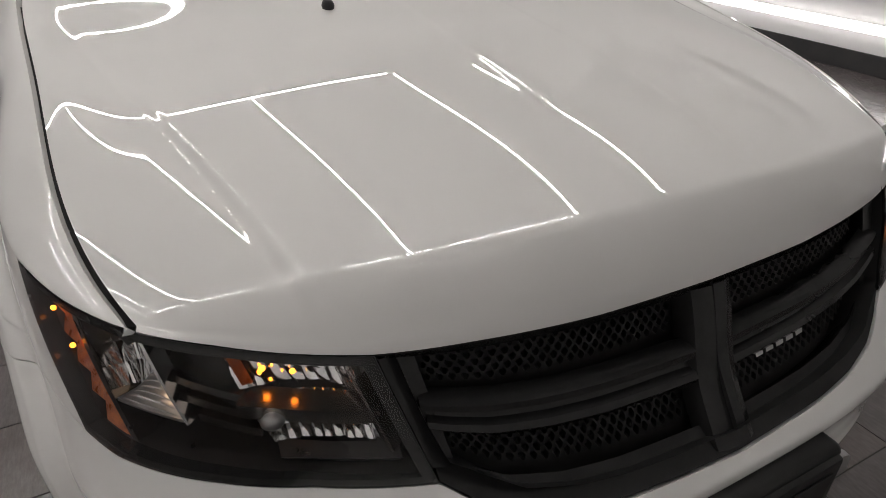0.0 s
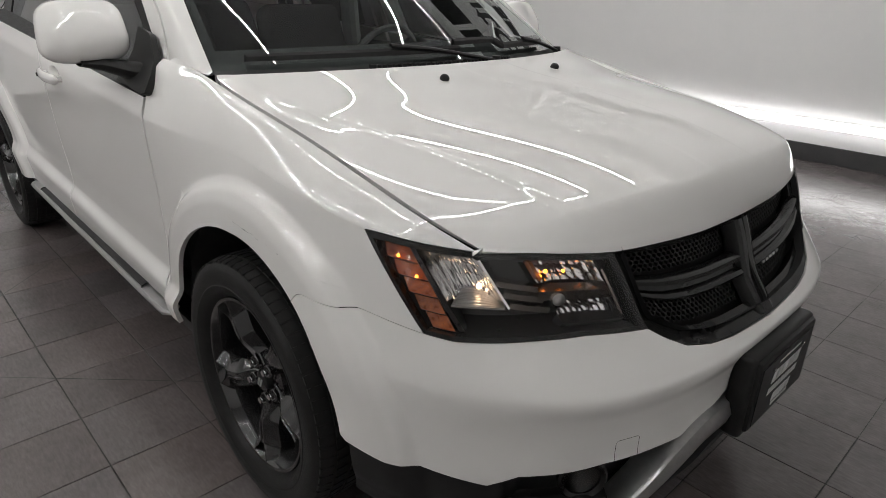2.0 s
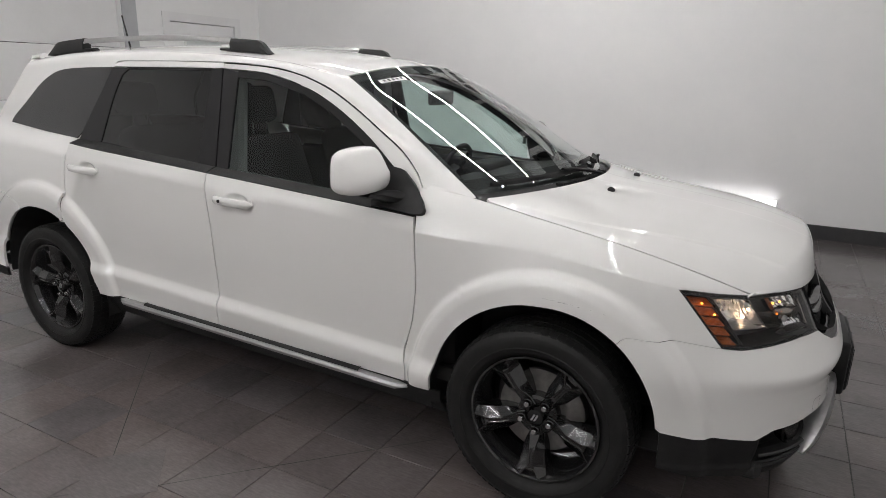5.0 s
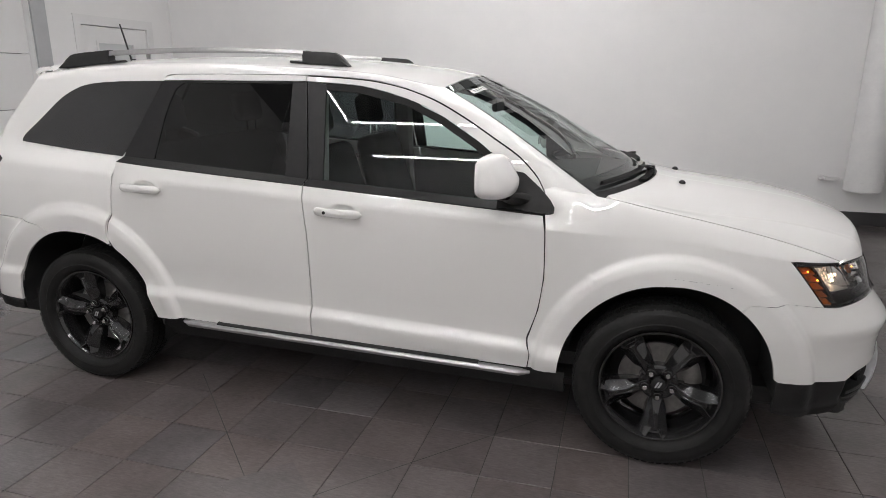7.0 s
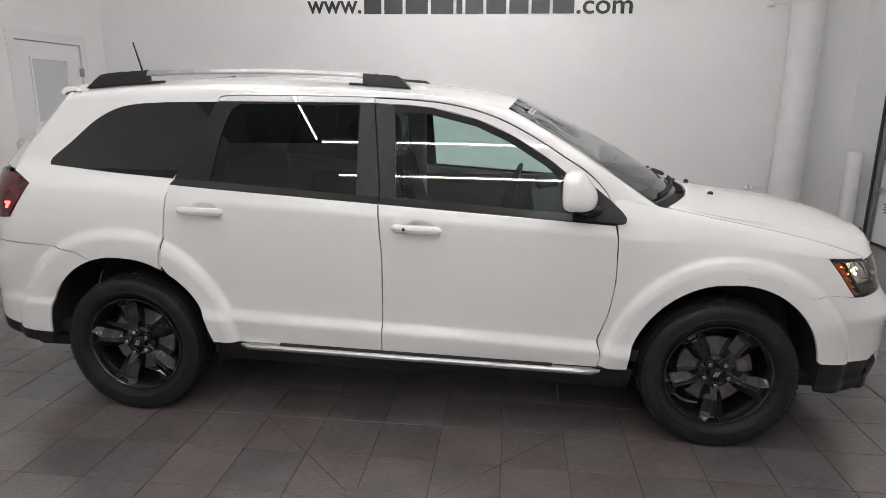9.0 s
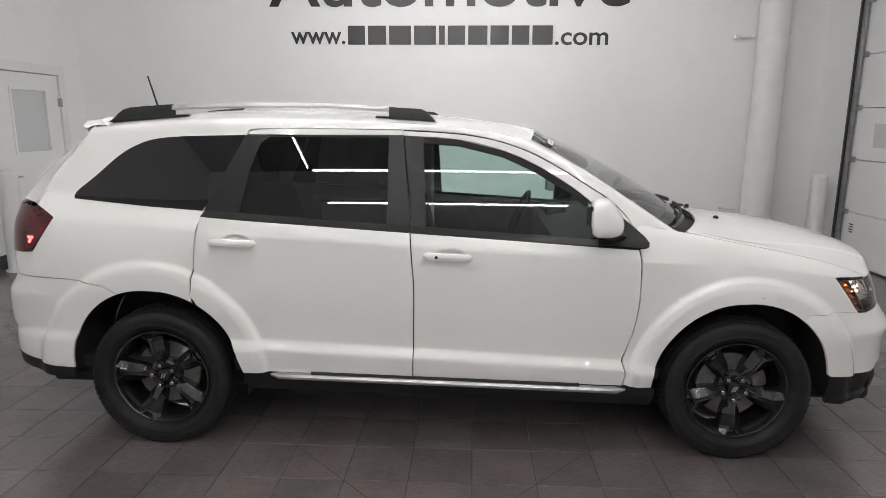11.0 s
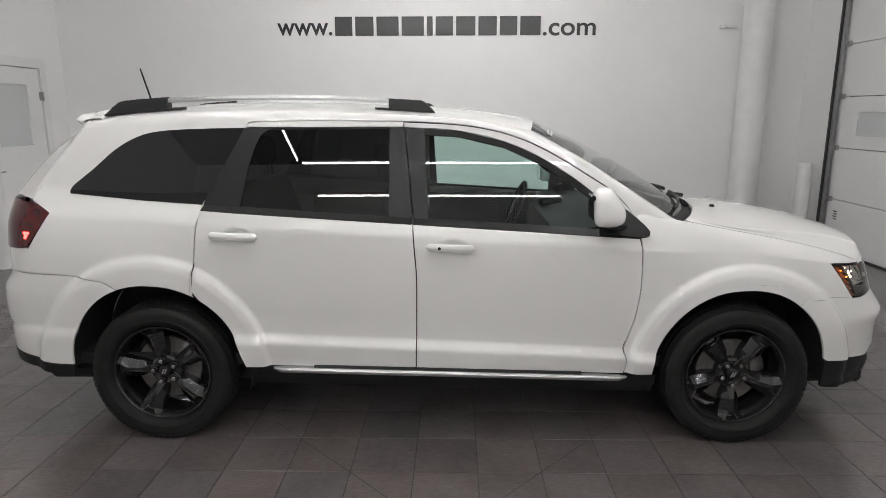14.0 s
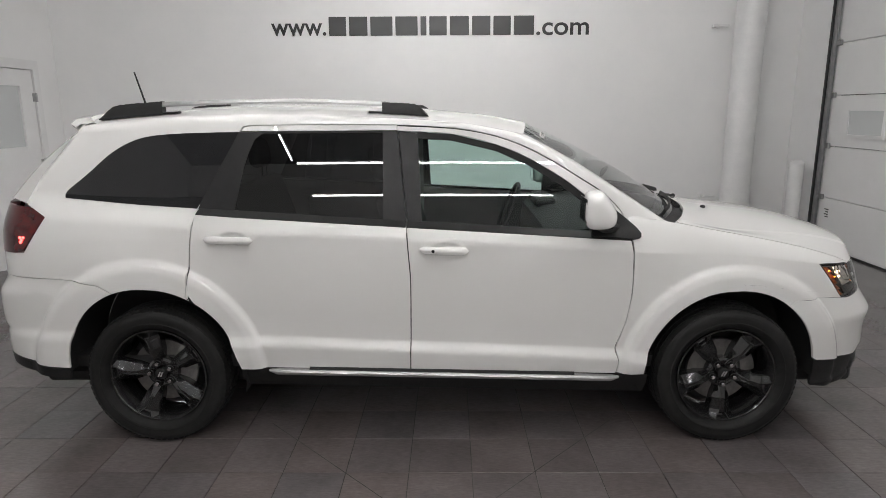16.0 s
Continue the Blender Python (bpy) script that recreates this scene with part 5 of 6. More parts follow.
    bm = bmesh.new()
    bmesh.ops.create_uvsphere(bm, u_segments=14, v_segments=8, radius=0.5, matrix=Matrix.Translation((p[0], p[1] * s_, p[2])) @ Matrix.Diagonal((0.02, 0.030, 0.024, 1)))
    part("bulb_shield", bm, satin_silver, hl, "silver bulb shield", smooth=True)
    g = lamp_patch(0.63, 0.93, 0.14, 0.235, lambda a, b: 0.020 + 0.012 * b, 10, 4)
    panel("lower_ledge", [g], housing_black, hl, side=s_, depth=0.03)

# ---- grille
mesh_black = mottled("mesh_black", (0.015, 0.015, 0.015), (0.021, 0.021, 0.021), 30, 0.35, 0.5, spec=0.12)
grille = empty("grille")
grille.parent = car
grille["label"] = "gloss black grille with a cross and honeycomb mesh"
EDGE_T, EDGE_B = polyline(GR_TOP, 60), polyline(GR_BOT, 60)


def grille_uv(s, t):
    lo = np.array([np.interp(s, np.linspace(0, 1, 60), EDGE_B[:, k]) for k in (0, 1)])
    up = np.array([np.interp(s, np.linspace(0, 1, 60), EDGE_T[:, k]) for k in (0, 1)])
    return lo * (1 - t) + up * t


def grille_pt(s, t, deep=0.0):
    u, z = grille_uv(s, t)
    a = (u - 1.5) * math.pi / 2
    return ring(np.array(u), np.array(z)) - np.array((math.sin(a), -math.cos(a), 0.1)) * deep


def grille_patch(s0, s1, t0, t1, deep, n=30, m=8):
    return [[grille_pt(s0 + (s1 - s0) * a, t0 + (t1 - t0) * b, deep(a, b)) for a in np.linspace(0, 1, n)] for b in np.linspace(0, 1, m)]


for s_ in (1, -1):
    panel("back_panel", [grille_patch(0, 1, 0, 1, lambda a, b: 0.062, 40, 14)], gap_black, grille, side=s_, depth=-0.06)
    for t0, t1 in ((0.0, 0.135), (0.945, 1.0)):
        panel("surround", [grille_patch(0, 1, t0, t1, lambda a, b: 0.004 + (0.018 * b if t0 == 0 else 0.010 * (1 - b) - 0.004), 50, 6)], gloss_black, grille, side=s_, depth=0.045)
    panel("surround", [grille_patch(0.0, 0.075, 0.10, 0.96, lambda a, b: 0.004 + 0.018 * a, 6, 20)], gloss_black, grille, side=s_, depth=0.045)
    # cross: bar with a groove along it, and half of the upright
    prof = ((0.40, 0.030), (0.415, 0.010), (0.45, 0.004), (0.49, 0.006), (0.51, 0.016), (0.56, 0.016), (0.58, 0.006), (0.625, 0.004), (0.655, 0.010), (0.665, 0.030))
    g = [[grille_pt(s, t - 0.03 * s, d) for s in np.linspace(0.05, 0.93, 40)] for t, d in prof]
    panel("cross_bar", [g], gloss_black, grille, side=s_, depth=0.02)
    g = [[grille_pt(1 - 0.105 * a, t, 0.001 + 0.004 * max(0, (a - 0.5) / 0.3) + 0.028 * max(0, (a - 0.8) / 0.2)) for a in np.linspace(0, 1, 14)] for t in np.linspace(0.03, 0.97, 24)]
    panel("cross_upright", [g], gloss_black, grille, side=s_, depth=0.02)
    # honeycomb inserts
    for t0, t1 in ((0.13, 0.385), (0.65, 0.95)):
        bm = bmesh.new()
        rows_n = max(4, int((t1 - t0) * 0.215 / 0.0085))
        cols = 46
        for r in range(rows_n):
            tb = t0 + (t1 - t0) * (r + 0.5) / rows_n
            amp = (t1 - t0) / rows_n * 0.34
            pts = []
            for k in range(cols * 2 + 1):
                s = 0.07 + 0.83 * k / (cols * 2)
                up_ = ((k + 2 * (r % 2)) // 2) % 2
                pts.append((s, tb + (amp if up_ else -amp)))
            hw = 0.010
            a = [grille_pt(s, t + hw, 0.042) for s, t in pts]
            b = [grille_pt(s, t - hw, 0.042) for s, t in pts]
            c = [grille_pt(s, t + hw, 0.054) for s, t in pts]
            add_grid(bm, np.array([c, a, b]) * (1, s_, 1))
        bmesh.ops.recalc_face_normals(bm, faces=bm.faces)
        part("mesh_insert", bm, mesh_black, grille, "black honeycomb mesh")
# badge letters as plain bars
for k in range(5):
    s = 0.80 - k * 0.052
    bm = bmesh.new()
    add_grid(bm, np.array([[grille_pt(s - a * 0.036, 0.36 + b * 0.07, 0.012) for a in (0, 1)] for b in (0, 1)]) * (1, -1, 1))
    bmesh.ops.recalc_face_normals(bm, faces=bm.faces)
    part("badge_mark", bm, satin_silver, grille, "silver badge mark")

# ---- wheels
def build_wheel(x, side):
    w = empty("wheel", x, 0.79 * -side, 0.36)
    w.parent = car
    # outward is +y here, then turned to face the side
    prof = [(0.252, -0.085), (0.262, -0.098), (0.290, -0.112), (0.325, -0.113), (0.345, -0.104), (0.3545, -0.090), (0.3575, -0.06), (0.3585, 0.0), (0.3575, 0.06), (0.3545, 0.090), (0.345, 0.104), (0.332, 0.1105), (0.329, 0.1125), (0.310, 0.114), (0.290, 0.112), (0.287, 0.1135), (0.272, 0.108), (0.262, 0.098), (0.255, 0.088), (0.247, 0.080)]
    bm = lathe(prof, 96, axis="Y")
    part("tyre", bm, rubber, w, "black rubber tyre", smooth=True, angle=30)
    # tread blocks: shoulders and middle ribs
    bm = bmesh.new()
    for k in range(72):
        a = 2 * math.pi * k / 72
        for y0, y1, r0, r1, wd, sh in ((0.070, 0.103, 0.343, 0.3595, 0.022, 0.0), (-0.103, -0.070, 0.343, 0.3595, 0.022, 0.02), (0.028, 0.062, 0.350, 0.361, 0.024, 0.03), (-0.062, -0.028, 0.350, 0.361, 0.024, 0.05), (-0.018, 0.018, 0.350, 0.361, 0.025, 0.01)):
            b = a + sh
            m = Matrix.Rotation(-b, 4, "Y")
            vs = add_box_verts(bm, -wd / 2, wd / 2, y0, y1, r0, r1)
            for v in vs:
                if v.co.z > (r0 + r1) / 2 and abs(v.co.y) > 0.09:
                    v.co.z -= 0.008
                v.co = m @ v.co
    tagged(part("tread", bm, rubber, w, "black rubber tread blocks", smooth=True, angle=30), kind="stuff")
    rimo = empty("rim")
    rimo.parent = w
    bm = lathe([(0.246, 0.079), (0.250, 0.086), (0.248, 0.092), (0.240, 0.091), (0.234, 0.082), (0.228, 0.060), (0.222, 0.02), (0.215, -0.04), (0.226, -0.09), (0.246, -0.10)], 72, axis="Y")
    part("barrel", bm, rim_black, rimo, smooth=True, angle=35)
    bm = lathe([(0.0, 0.036), (0.040, 0.040), (0.066, 0.046), (0.078, 0.040), (0.082, 0.01), (0.075, -0.02)], 40, axis="Y")
    part("hub", bm, rim_black, rimo, smooth=True, angle=35)
    for k in range(5):
        a0 = math.pi / 2 + 2 * math.pi * k / 5 + WHEEL_TURN
        bm = bmesh.new()
        # a narrow raised spine that forks round a pocket at the rim, with a broad sloping flank on either side
        rows_ = []
        for t in np.linspace(0, 1, 34):
            r = 0.040 + 0.205 * t
            fork = step(0.70, 0.98, t)
            spine = 0.019 - 0.0085 * step(0.10, 0.45, t)
            out_ = spine + 0.026 * fork
            half = 0.024 + 0.020 * step(0.05, 0.5, t) + 0.010 * step(0.45, 0.85, t) + 0.034 * step(0.80, 1.0, t) ** 1.5
            half = max(half, out_ + 0.010)
            top = 0.050 + 0.026 * step(0.10, 0.50, t) + 0.006 * t + 0.010 * step(0.75, 1.0, t)
            fall = 0.030 - 0.010 * step(0.75, 1.0, t)
            dip = 0.003 * step(0.25, 0.5, t) + 0.024 * step(0.80, 0.87, t)
            sec = [(half + 0.002, top - fall - 0.050), (half, top - fall), (half - 0.003, top - fall + 0.0035), (out_ + 0.0035, top - 0.004), (out_, top - 0.0005), (max(out_ - 0.0045, 0.004), top), (max(out_ - 0.007, 0.002), top - dip), (0.0, top - dip)]
            rows_.append([(r, q_, y) for q_, y in sec] + [(r, -q_, y) for q_, y in sec[-2::-1]])
        add_grid(bm, [[(r * math.cos(a0) - q_ * math.sin(a0), y, r * math.sin(a0) + q_ * math.cos(a0)) for r, q_, y in row] for row in rows_])
        bmesh.ops.recalc_face_normals(bm, faces=bm.faces)
        part("spoke", bm, rim_black, rimo, smooth=True, angle=32)
        a1 = a0
        bm = bmesh.new()
        c, sn = 0.0575 * math.cos(a1), 0.0575 * math.sin(a1)
        add_cyl(bm, 0.0095, 0.022, Matrix.Translation((c, 0.058, sn)) @ pose(0, 0, 0, 90, 0, 0), 6)
        add_cyl(bm, 0.0085, 0.008, Matrix.Translation((c, 0.071, sn)) @ pose(0, 0, 0, 90, 0, 0), 12, r2=0.006)
        part("lug_nut", bm, chrome, w, "bright lug nut", smooth=True, angle=30)
        bm = lathe([(0.012, 0.044), (0.0155, 0.064), (0.019, 0.058)], 16, axis="Y")
        bm.transform(Matrix.Translation((c, 0, sn)))
        part("lug_seat", bm, rim_black, rimo, smooth=True)
    bm = lathe([(0.0, 0.068), (0.022, 0.067), (0.030, 0.062), (0.033, 0.045)], 28, axis="Y")
    part("centre_cap", bm, gloss_black, w, "gloss black centre cap", smooth=True, angle=40)
    for sgn in (-1, 1):
        bm = bmesh.new()
        add_box(bm, -0.0035, 0.0035, 0.0675, 0.0692, -0.013, 0.013)
        for v in bm.verts:
            v.co.x += sgn * 0.006 + v.co.z * 0.45
        part("cap_mark", bm, satin_silver, w, "two slanted silver marks")
    bm = lathe([(0.07, 0.0), (0.165, 0.0), (0.165, -0.022), (0.07, -0.022)], 48, axis="Y", closed=True)
    add_cyl(bm, 0.075, 0.05, Matrix.Translation((0, 0.0, 0)) @ pose(0, 0, 0, 90, 0, 0), 32)
    part("brake_disc", bm, disc_steel, w, "grey steel brake disc", smooth=True, angle=35)
    bm = bmesh.new()
    prof = []
    for a in np.linspace(0.05, 0.95, 9):
        prof.append([(r * math.cos(a), y, r * math.sin(a)) for r, y in ((0.105, -0.03), (0.105, 0.020), (0.125, 0.030), (0.155, 0.026), (0.176, 0.012), (0.176, -0.03))])
    add_grid(bm, prof)
    bmesh.ops.recalc_face_normals(bm, faces=bm.faces)
    part("brake_caliper", bm, disc_steel, w, "bare metal brake caliper", smooth=True, angle=40)
    bm = bmesh.new()
    add_cyl(bm, 0.20, 0.02, Matrix.Translation((0, -0.075, 0)) @ pose(0, 0, 0, 90, 0, 0), 36)
    part("dust_shield", bm, liner_black, w)
    w.matrix_basis = Matrix.Translation((x, -0.79 * side, 0.36)) @ Matrix.Diagonal((1, -side, 1, 1)) @ Matrix.Identity(4)
    return w


def add_box_verts(bm, x0, x1, y0, y1, z0, z1):
    vs = [bm.verts.new((x, y, z)) for z in (z0, z1) for y in (y0, y1) for x in (x0, x1)]
    for f in ((0, 1, 3, 2), (4, 6, 7, 5), (0, 4, 5, 1), (2, 3, 7, 6), (0, 2, 6, 4), (1, 5, 7, 3)):
        bm.faces.new([vs[k] for k in f])
    return vs


for x_ in (1.445, -1.445):
    for s_ in (1, -1):
        WHEEL_TURN = math.pi if x_ > 0 else 0.227
        build_wheel(x_, s_)

# ---- wheel housings, sills and underbody
for s_ in (1, -1):
    for cx, front in ((1.445, True), (-1.445, False)):
        bm = bmesh.new()
        rows_ = []
        for a in np.radians(np.linspace(*((-2, 192) if front else (-12, 177)), 40)):
            r = float(arch_radius(front, a)) + 0.022
            rows_.append([(cx + r * math.cos(a), -y * s_, 0.36 + r * math.sin(a)) for y in (0.50, 0.65, 0.80, 0.848 if front else 0.872)])
        add_grid(bm, rows_)
        vs = [bm.verts.new((cx + (float(arch_radius(front, a)) + 0.02) * math.cos(a), -0.50 * s_, 0.36 + (float(arch_radius(front, a)) + 0.02) * math.sin(a))) for a in np.radians(np.linspace(*((-2, 192) if front else (-12, 177)), 30))]
        bm.faces.new(vs)
        part("wheel_housing", bm, liner_black, car, "black wheel arch liner", smooth=True, angle=40)
    # sill and its silver side bar
    xs = np.linspace(-1.02, 1.05, 30)
    zt = 0.389 - 0.0195 * (xs + 0.15)
    g = np.stack([np.stack([xs, np.full(30, -yy), zt + dz], -1) for yy, dz in ((0.865, -0.004), (0.858, -0.05), (0.80, -0.125), (0.70, -0.145))])
    panel("sill", [g], trim_black, car, "black plastic sill", side=s_, depth=0.01)
    bar_ = empty("side_bar")
    bar_.parent = car
    xs = np.linspace(-0.875, 0.905, 40)
    zc = 0.375 - 0.0215 * (xs + 0.15)
    endw = np.minimum(1, np.minimum((xs - xs[0]) / 0.05, (xs[-1] - xs) / 0.05)) ** 0.5
    sec = [(0.868, 0.012), (0.885, 0.016), (0.900, 0.013), (0.907, 0.002), (0.902, -0.012), (0.888, -0.016), (0.868, -0.012)]
    g = np.stack([np.stack([xs, -(0.868 + (yy - 0.868) * (0.3 + 0.7 * endw)), zc + dz * (0.35 + 0.65 * endw)], -1) for yy, dz in sec])
    panel("tube", [g], satin_silver, bar_, "satin silver side bar", side=s_, depth=0.0)
    xs = np.linspace(-0.665, 0.675, 30)
    zc = 0.375 - 0.0215 * (xs + 0.15)
    g = np.stack([np.stack([xs, np.full(30, -yy), zc + dz], -1) for yy, dz in ((0.862, 0.022), (0.885, 0.0225), (0.893, 0.018), (0.895, 0.012))])
    panel("tread_strip", [g], trim_black, bar_, "black rubber tread", side=s_, depth=0.004)
part("underbody", box(-2.15, 2.2, -0.70, 0.70, 0.25, 0.33, bevel=0.02), liner_black, car)
part("floor_pan", box(-2.1, 1.15, -0.80, 0.80, 0.38, 0.44), liner_black, car)
part("bulkhead", box(1.0, 1.06, -0.76, 0.76, 0.4, 1.06), liner_black, car)
part("engine_cover", box(1.06, 2.05, -0.48, 0.48, 0.33, 0.80, bevel=0.03), liner_black, car)
part("radiator", box(2.08, 2.14, -0.45, 0.45, 0.28, 0.87), liner_black, car)

# ---- handles
for s_, (d_, r_, q_) in SIDES.items():
    for cx, cz, par in ((-1.028, 1.0735, r_), (0.020, 1.0195, d_)):
        h = empty("handle")
        h.parent = par
        base = float(-ring(np.array(cx), np.array(cz))[1])
        bm = bmesh.new()
        rows_ = []
        for t in np.linspace(0, 1, 18):
            x = cx - 0.121 + 0.242 * t
            e = min(1, t / 0.10, (1 - t) / 0.10) ** 0.5
            y = base + 0.012 + 0.020 * math.sin(math.pi * t) ** 0.6
            z = cz - 0.0075 * (t - 0.5)
            rows_.append([(x, -s_ * (y + 0.012 * e * math.cos(a)), z + 0.020 * e * math.sin(a)) for a in np.linspace(0, 2 * math.pi, 13)])
        add_grid(bm, rows_)
        bmesh.ops.recalc_face_normals(bm, faces=bm.faces)
        part("grip", bm, paint, h, smooth=True)
        for t in (-0.112, 0.112):
            part("foot", box(cx + 0.88 * t - 0.010, cx + 0.88 * t + 0.010, -s_ * (base + 0.012), -s_ * (base - 0.004), cz - 0.012, cz + 0.012, bevel=0.004), paint, h)
        if cx > -0.5:
            bm = bmesh.new()
            add_cyl(bm, 0.0075, 0.006, Matrix.Translation((-0.033, -s_ * (base + 0.0415), cz + 0.002)) @ pose(0, 0, 0, 90, 0, 0), 16)
            part("keyhole", bm, gap_black, h, "black key hole")

# ---- roof rails and aerial
for s_ in (1, -1):
    rail = empty("roof_rail")
    rail.parent = car
    rz = lambda x: 0.006 + roof_z(x, 0.515)

    def rail_run(name, x0, x1, mat, h0, h1, w, low, label="", taper=False, n=24):
        rows_ = []
        for t in np.linspace(0, 1, n):
            x = x0 + (x1 - x0) * t
            k = math.sin(math.pi / 2 * min(1, t * 3)) if taper else 1
            up = h0 + (h1 - h0) * k
            zz = roof_z(x, 0.515)
            sec = [(-w, low if not taper else 0.0), (-w, up * 0.6), (-w * 0.55, up), (w * 0.55, up), (w, up * 0.6), (w, low if not taper else 0.0)]
            rows_.append([(x, -s_ * (0.525 - b), zz + c) for b, c in sec])
        bm = bmesh.new()
        vs = add_grid(bm, rows_)
        for e in (vs[0], vs[-1]):
            bm.faces.new(e)
        bmesh.ops.recalc_face_normals(bm, faces=bm.faces)
        part(name, bm, mat, rail, label, smooth=True, angle=40)
    rail_run("end_cap", -1.775, -1.44, trim_black, 0.004, 0.066, 0.026, 0.0, "black plastic rail end", True)
    rail_run("end_cap", -0.062, -0.30, trim_black, 0.004, 0.058, 0.026, 0.0, "black plastic rail end", True)
    rail_run("bar", -1.46, -0.28, satin_silver, 0.068, 0.062, 0.018, 0.046, "satin silver rail bar")
    rail_run("end_cap", -1.47, -1.36, trim_black, 0.030, 0.012, 0.022, 0.0, "", False, 6)
    if s_ < 0:
        rail_run("foot", -1.30, -1.18, trim_black, 0.022, 0.022, 0.02, 0.0, "black plastic rail foot", False, 8)
    rail_run("end_cap", -0.30, -0.37, trim_black, 0.030, 0.012, 0.022, 0.0, "", False, 6)
mast = empty("aerial")
mast.parent = car
bm = bmesh.new()
add_cyl(bm, 0.0062, 0.23, Matrix.Translation((-1.80, 0, 1.80)) @ pose(0, 0, 0, 0, -15, 0), 10, r2=0.0045)
part("mast", bm, trim_black, mast, "thin black rod")
bm = bmesh.new()
add_cyl(bm, 0.026, 0.026, Matrix.Translation((-1.755, 0, 1.690)), 18, r2=0.012)
part("base", bm, trim_black, mast)

# ---- cowl and wipers
low = rear_edge + (-0.006, 0, -0.004)
g = np.stack([low + (0, 0, -0.02), low * 0.55 + ws_low[np.linspace(0, 29, 90).round().astype(int)] * 0.45 + (0, 0, -0.016), ws_low[np.linspace(0, 29, 90).round().astype(int)] + (0.012, 0, -0.006), ws_low[np.linspace(0, 29, 90).round().astype(int)] + (-0.03, 0, 0.012)])
panel("cowl", both(g), trim_black, car, "black plastic cowl", depth=0.0, out=(1.2, 0, 0.6))
bm = bmesh.new()
for k in range(34):
    y = -0.36 + k * 0.016
    x = 1.18 + 0.22 * (1 - (y / 0.766) ** 2) - 0.03
    add_box(bm, x - 0.016, x + 0.016, y, y + 0.006, 1.140, 1.150 + 0.004)
part("cowl_grille", bm, gap_black, car, "black vent ribs")
WS = np.concatenate([ws, (ws * (1, -1, 1))[:, ::-1][:, 1:]], 1)


def ws_at(y, t):
    """A point of the screen: y across, t from its foot to its head."""
    row = int(round(t * 29))
    r = WS[row]
    k = int(np.argmin(np.abs(r[:, 1] - y)))
    return r[k]


for y0, y1, t1 in ((0.10, -0.66, 0.04), (0.66, -0.02, 0.07)):
    wiper = empty("wiper")
    wiper.parent = car
    foot = np.array(ws_at(y0, 0)) + (0.035, 0, -0.006)
    tip = ws_at(y1, t1) + (0.010, 0, 0.022)
    midp = ws_at((y0 + y1) / 2, t1 * 0.6) + (0.022, 0, 0.034)
    bm = bmesh.new()
    line = rounded([tuple(foot), tuple(foot * 0.4 + midp * 0.6 + (0, 0, 0.006)), tuple(midp)], 14)
    add_grid(bm, [[(p[0] + 0.012 * math.cos(a) * (1 - 0.03 * k), p[1], p[2] + 0.007 * math.sin(a)) for a in np.linspace(0, 2 * math.pi, 9)] for k, p in enumerate(line)])
    bmesh.ops.recalc_face_normals(bm, faces=bm.faces)
    part("arm", bm, trim_black, wiper, "black wiper arm", smooth=True)
    bm = bmesh.new()
    a_, b_ = ws_at(y0 - 0.12 * np.sign(y0 - y1), 0.02) + (0.014, 0, 0.014), tip
    line = [ws_at(a_[1] + (b_[1] - a_[1]) * t, 0.02 + (t1 - 0.02) * t) + (0.013, 0, 0.015) for t in np.linspace(0, 1, 24)]
    add_grid(bm, [[(p[0] + 0.008 * c, p[1], p[2] + 0.009 * d) for c, d in ((-1, -1.2), (-0.6, 0.6), (0, 1.2), (0.8, 0.4), (1, -1), (-1, -1.2))] for p in line])
    bmesh.ops.recalc_face_normals(bm, faces=bm.faces)
    part("blade", bm, trim_black, wiper, "black rubber wiper blade")
    bm = bmesh.new()
    add_cyl(bm, 0.018, 0.03, Matrix.Translation(foot), 18, r2=0.014)
    part("pivot_cap", bm, trim_black, wiper)

# ---- inside the car
part("dashboard", skin([np.array([[(x, y, z) for y in np.linspace(-0.70, 0.70, 14)] for x, z in ((1.10, 1.125), (0.85, 1.10), (0.66, 1.075), (0.58, 1.03), (0.56, 0.9), (0.62, 0.7), (0.7, 0.5))])], 1, 0, (1.2, 0, 0.6)), plastic_dark, car, "black dashboard", smooth=True, angle=40)
bm = box(0.60, 0.74, 0.20, 0.56, 1.06, 1.125, bevel=0.03, segments=3)
part("instrument_hood", bm, plastic_dark, car, smooth=True, angle=40)
bm = bmesh.new()
m = Matrix.Translation((0.44, 0.37, 1.02)) @ pose(0, 0, 0, 0, -68, 0)
rows_ = []
for a in np.linspace(0, 2 * math.pi, 41):
    rows_.append([m @ Vector(((0.185 + 0.015 * math.cos(b)) * math.cos(a), (0.185 + 0.015 * math.cos(b)) * math.sin(a), 0.015 * math.sin(b))) for b in np.linspace(0, 2 * math.pi, 9)])
add_grid(bm, rows_)
for a in (0, 90 + 25, 180, 270 - 25)[:3]:
    q_ = m @ pose(0, 0, 0, 0, 0, a + 45)
    vs = add_box_verts(bm, 0.03, 0.18, -0.018, 0.018, -0.012, 0.004)
    for v in vs:
        v.co = q_ @ v.co
add_cyl(bm, 0.065, 0.05, m @ Matrix.Translation((0, 0, -0.01)), 24)
bmesh.ops.recalc_face_normals(bm, faces=bm.faces)
part("steering_wheel", bm, plastic_dark, car, "black steering wheel", smooth=True, angle=40)


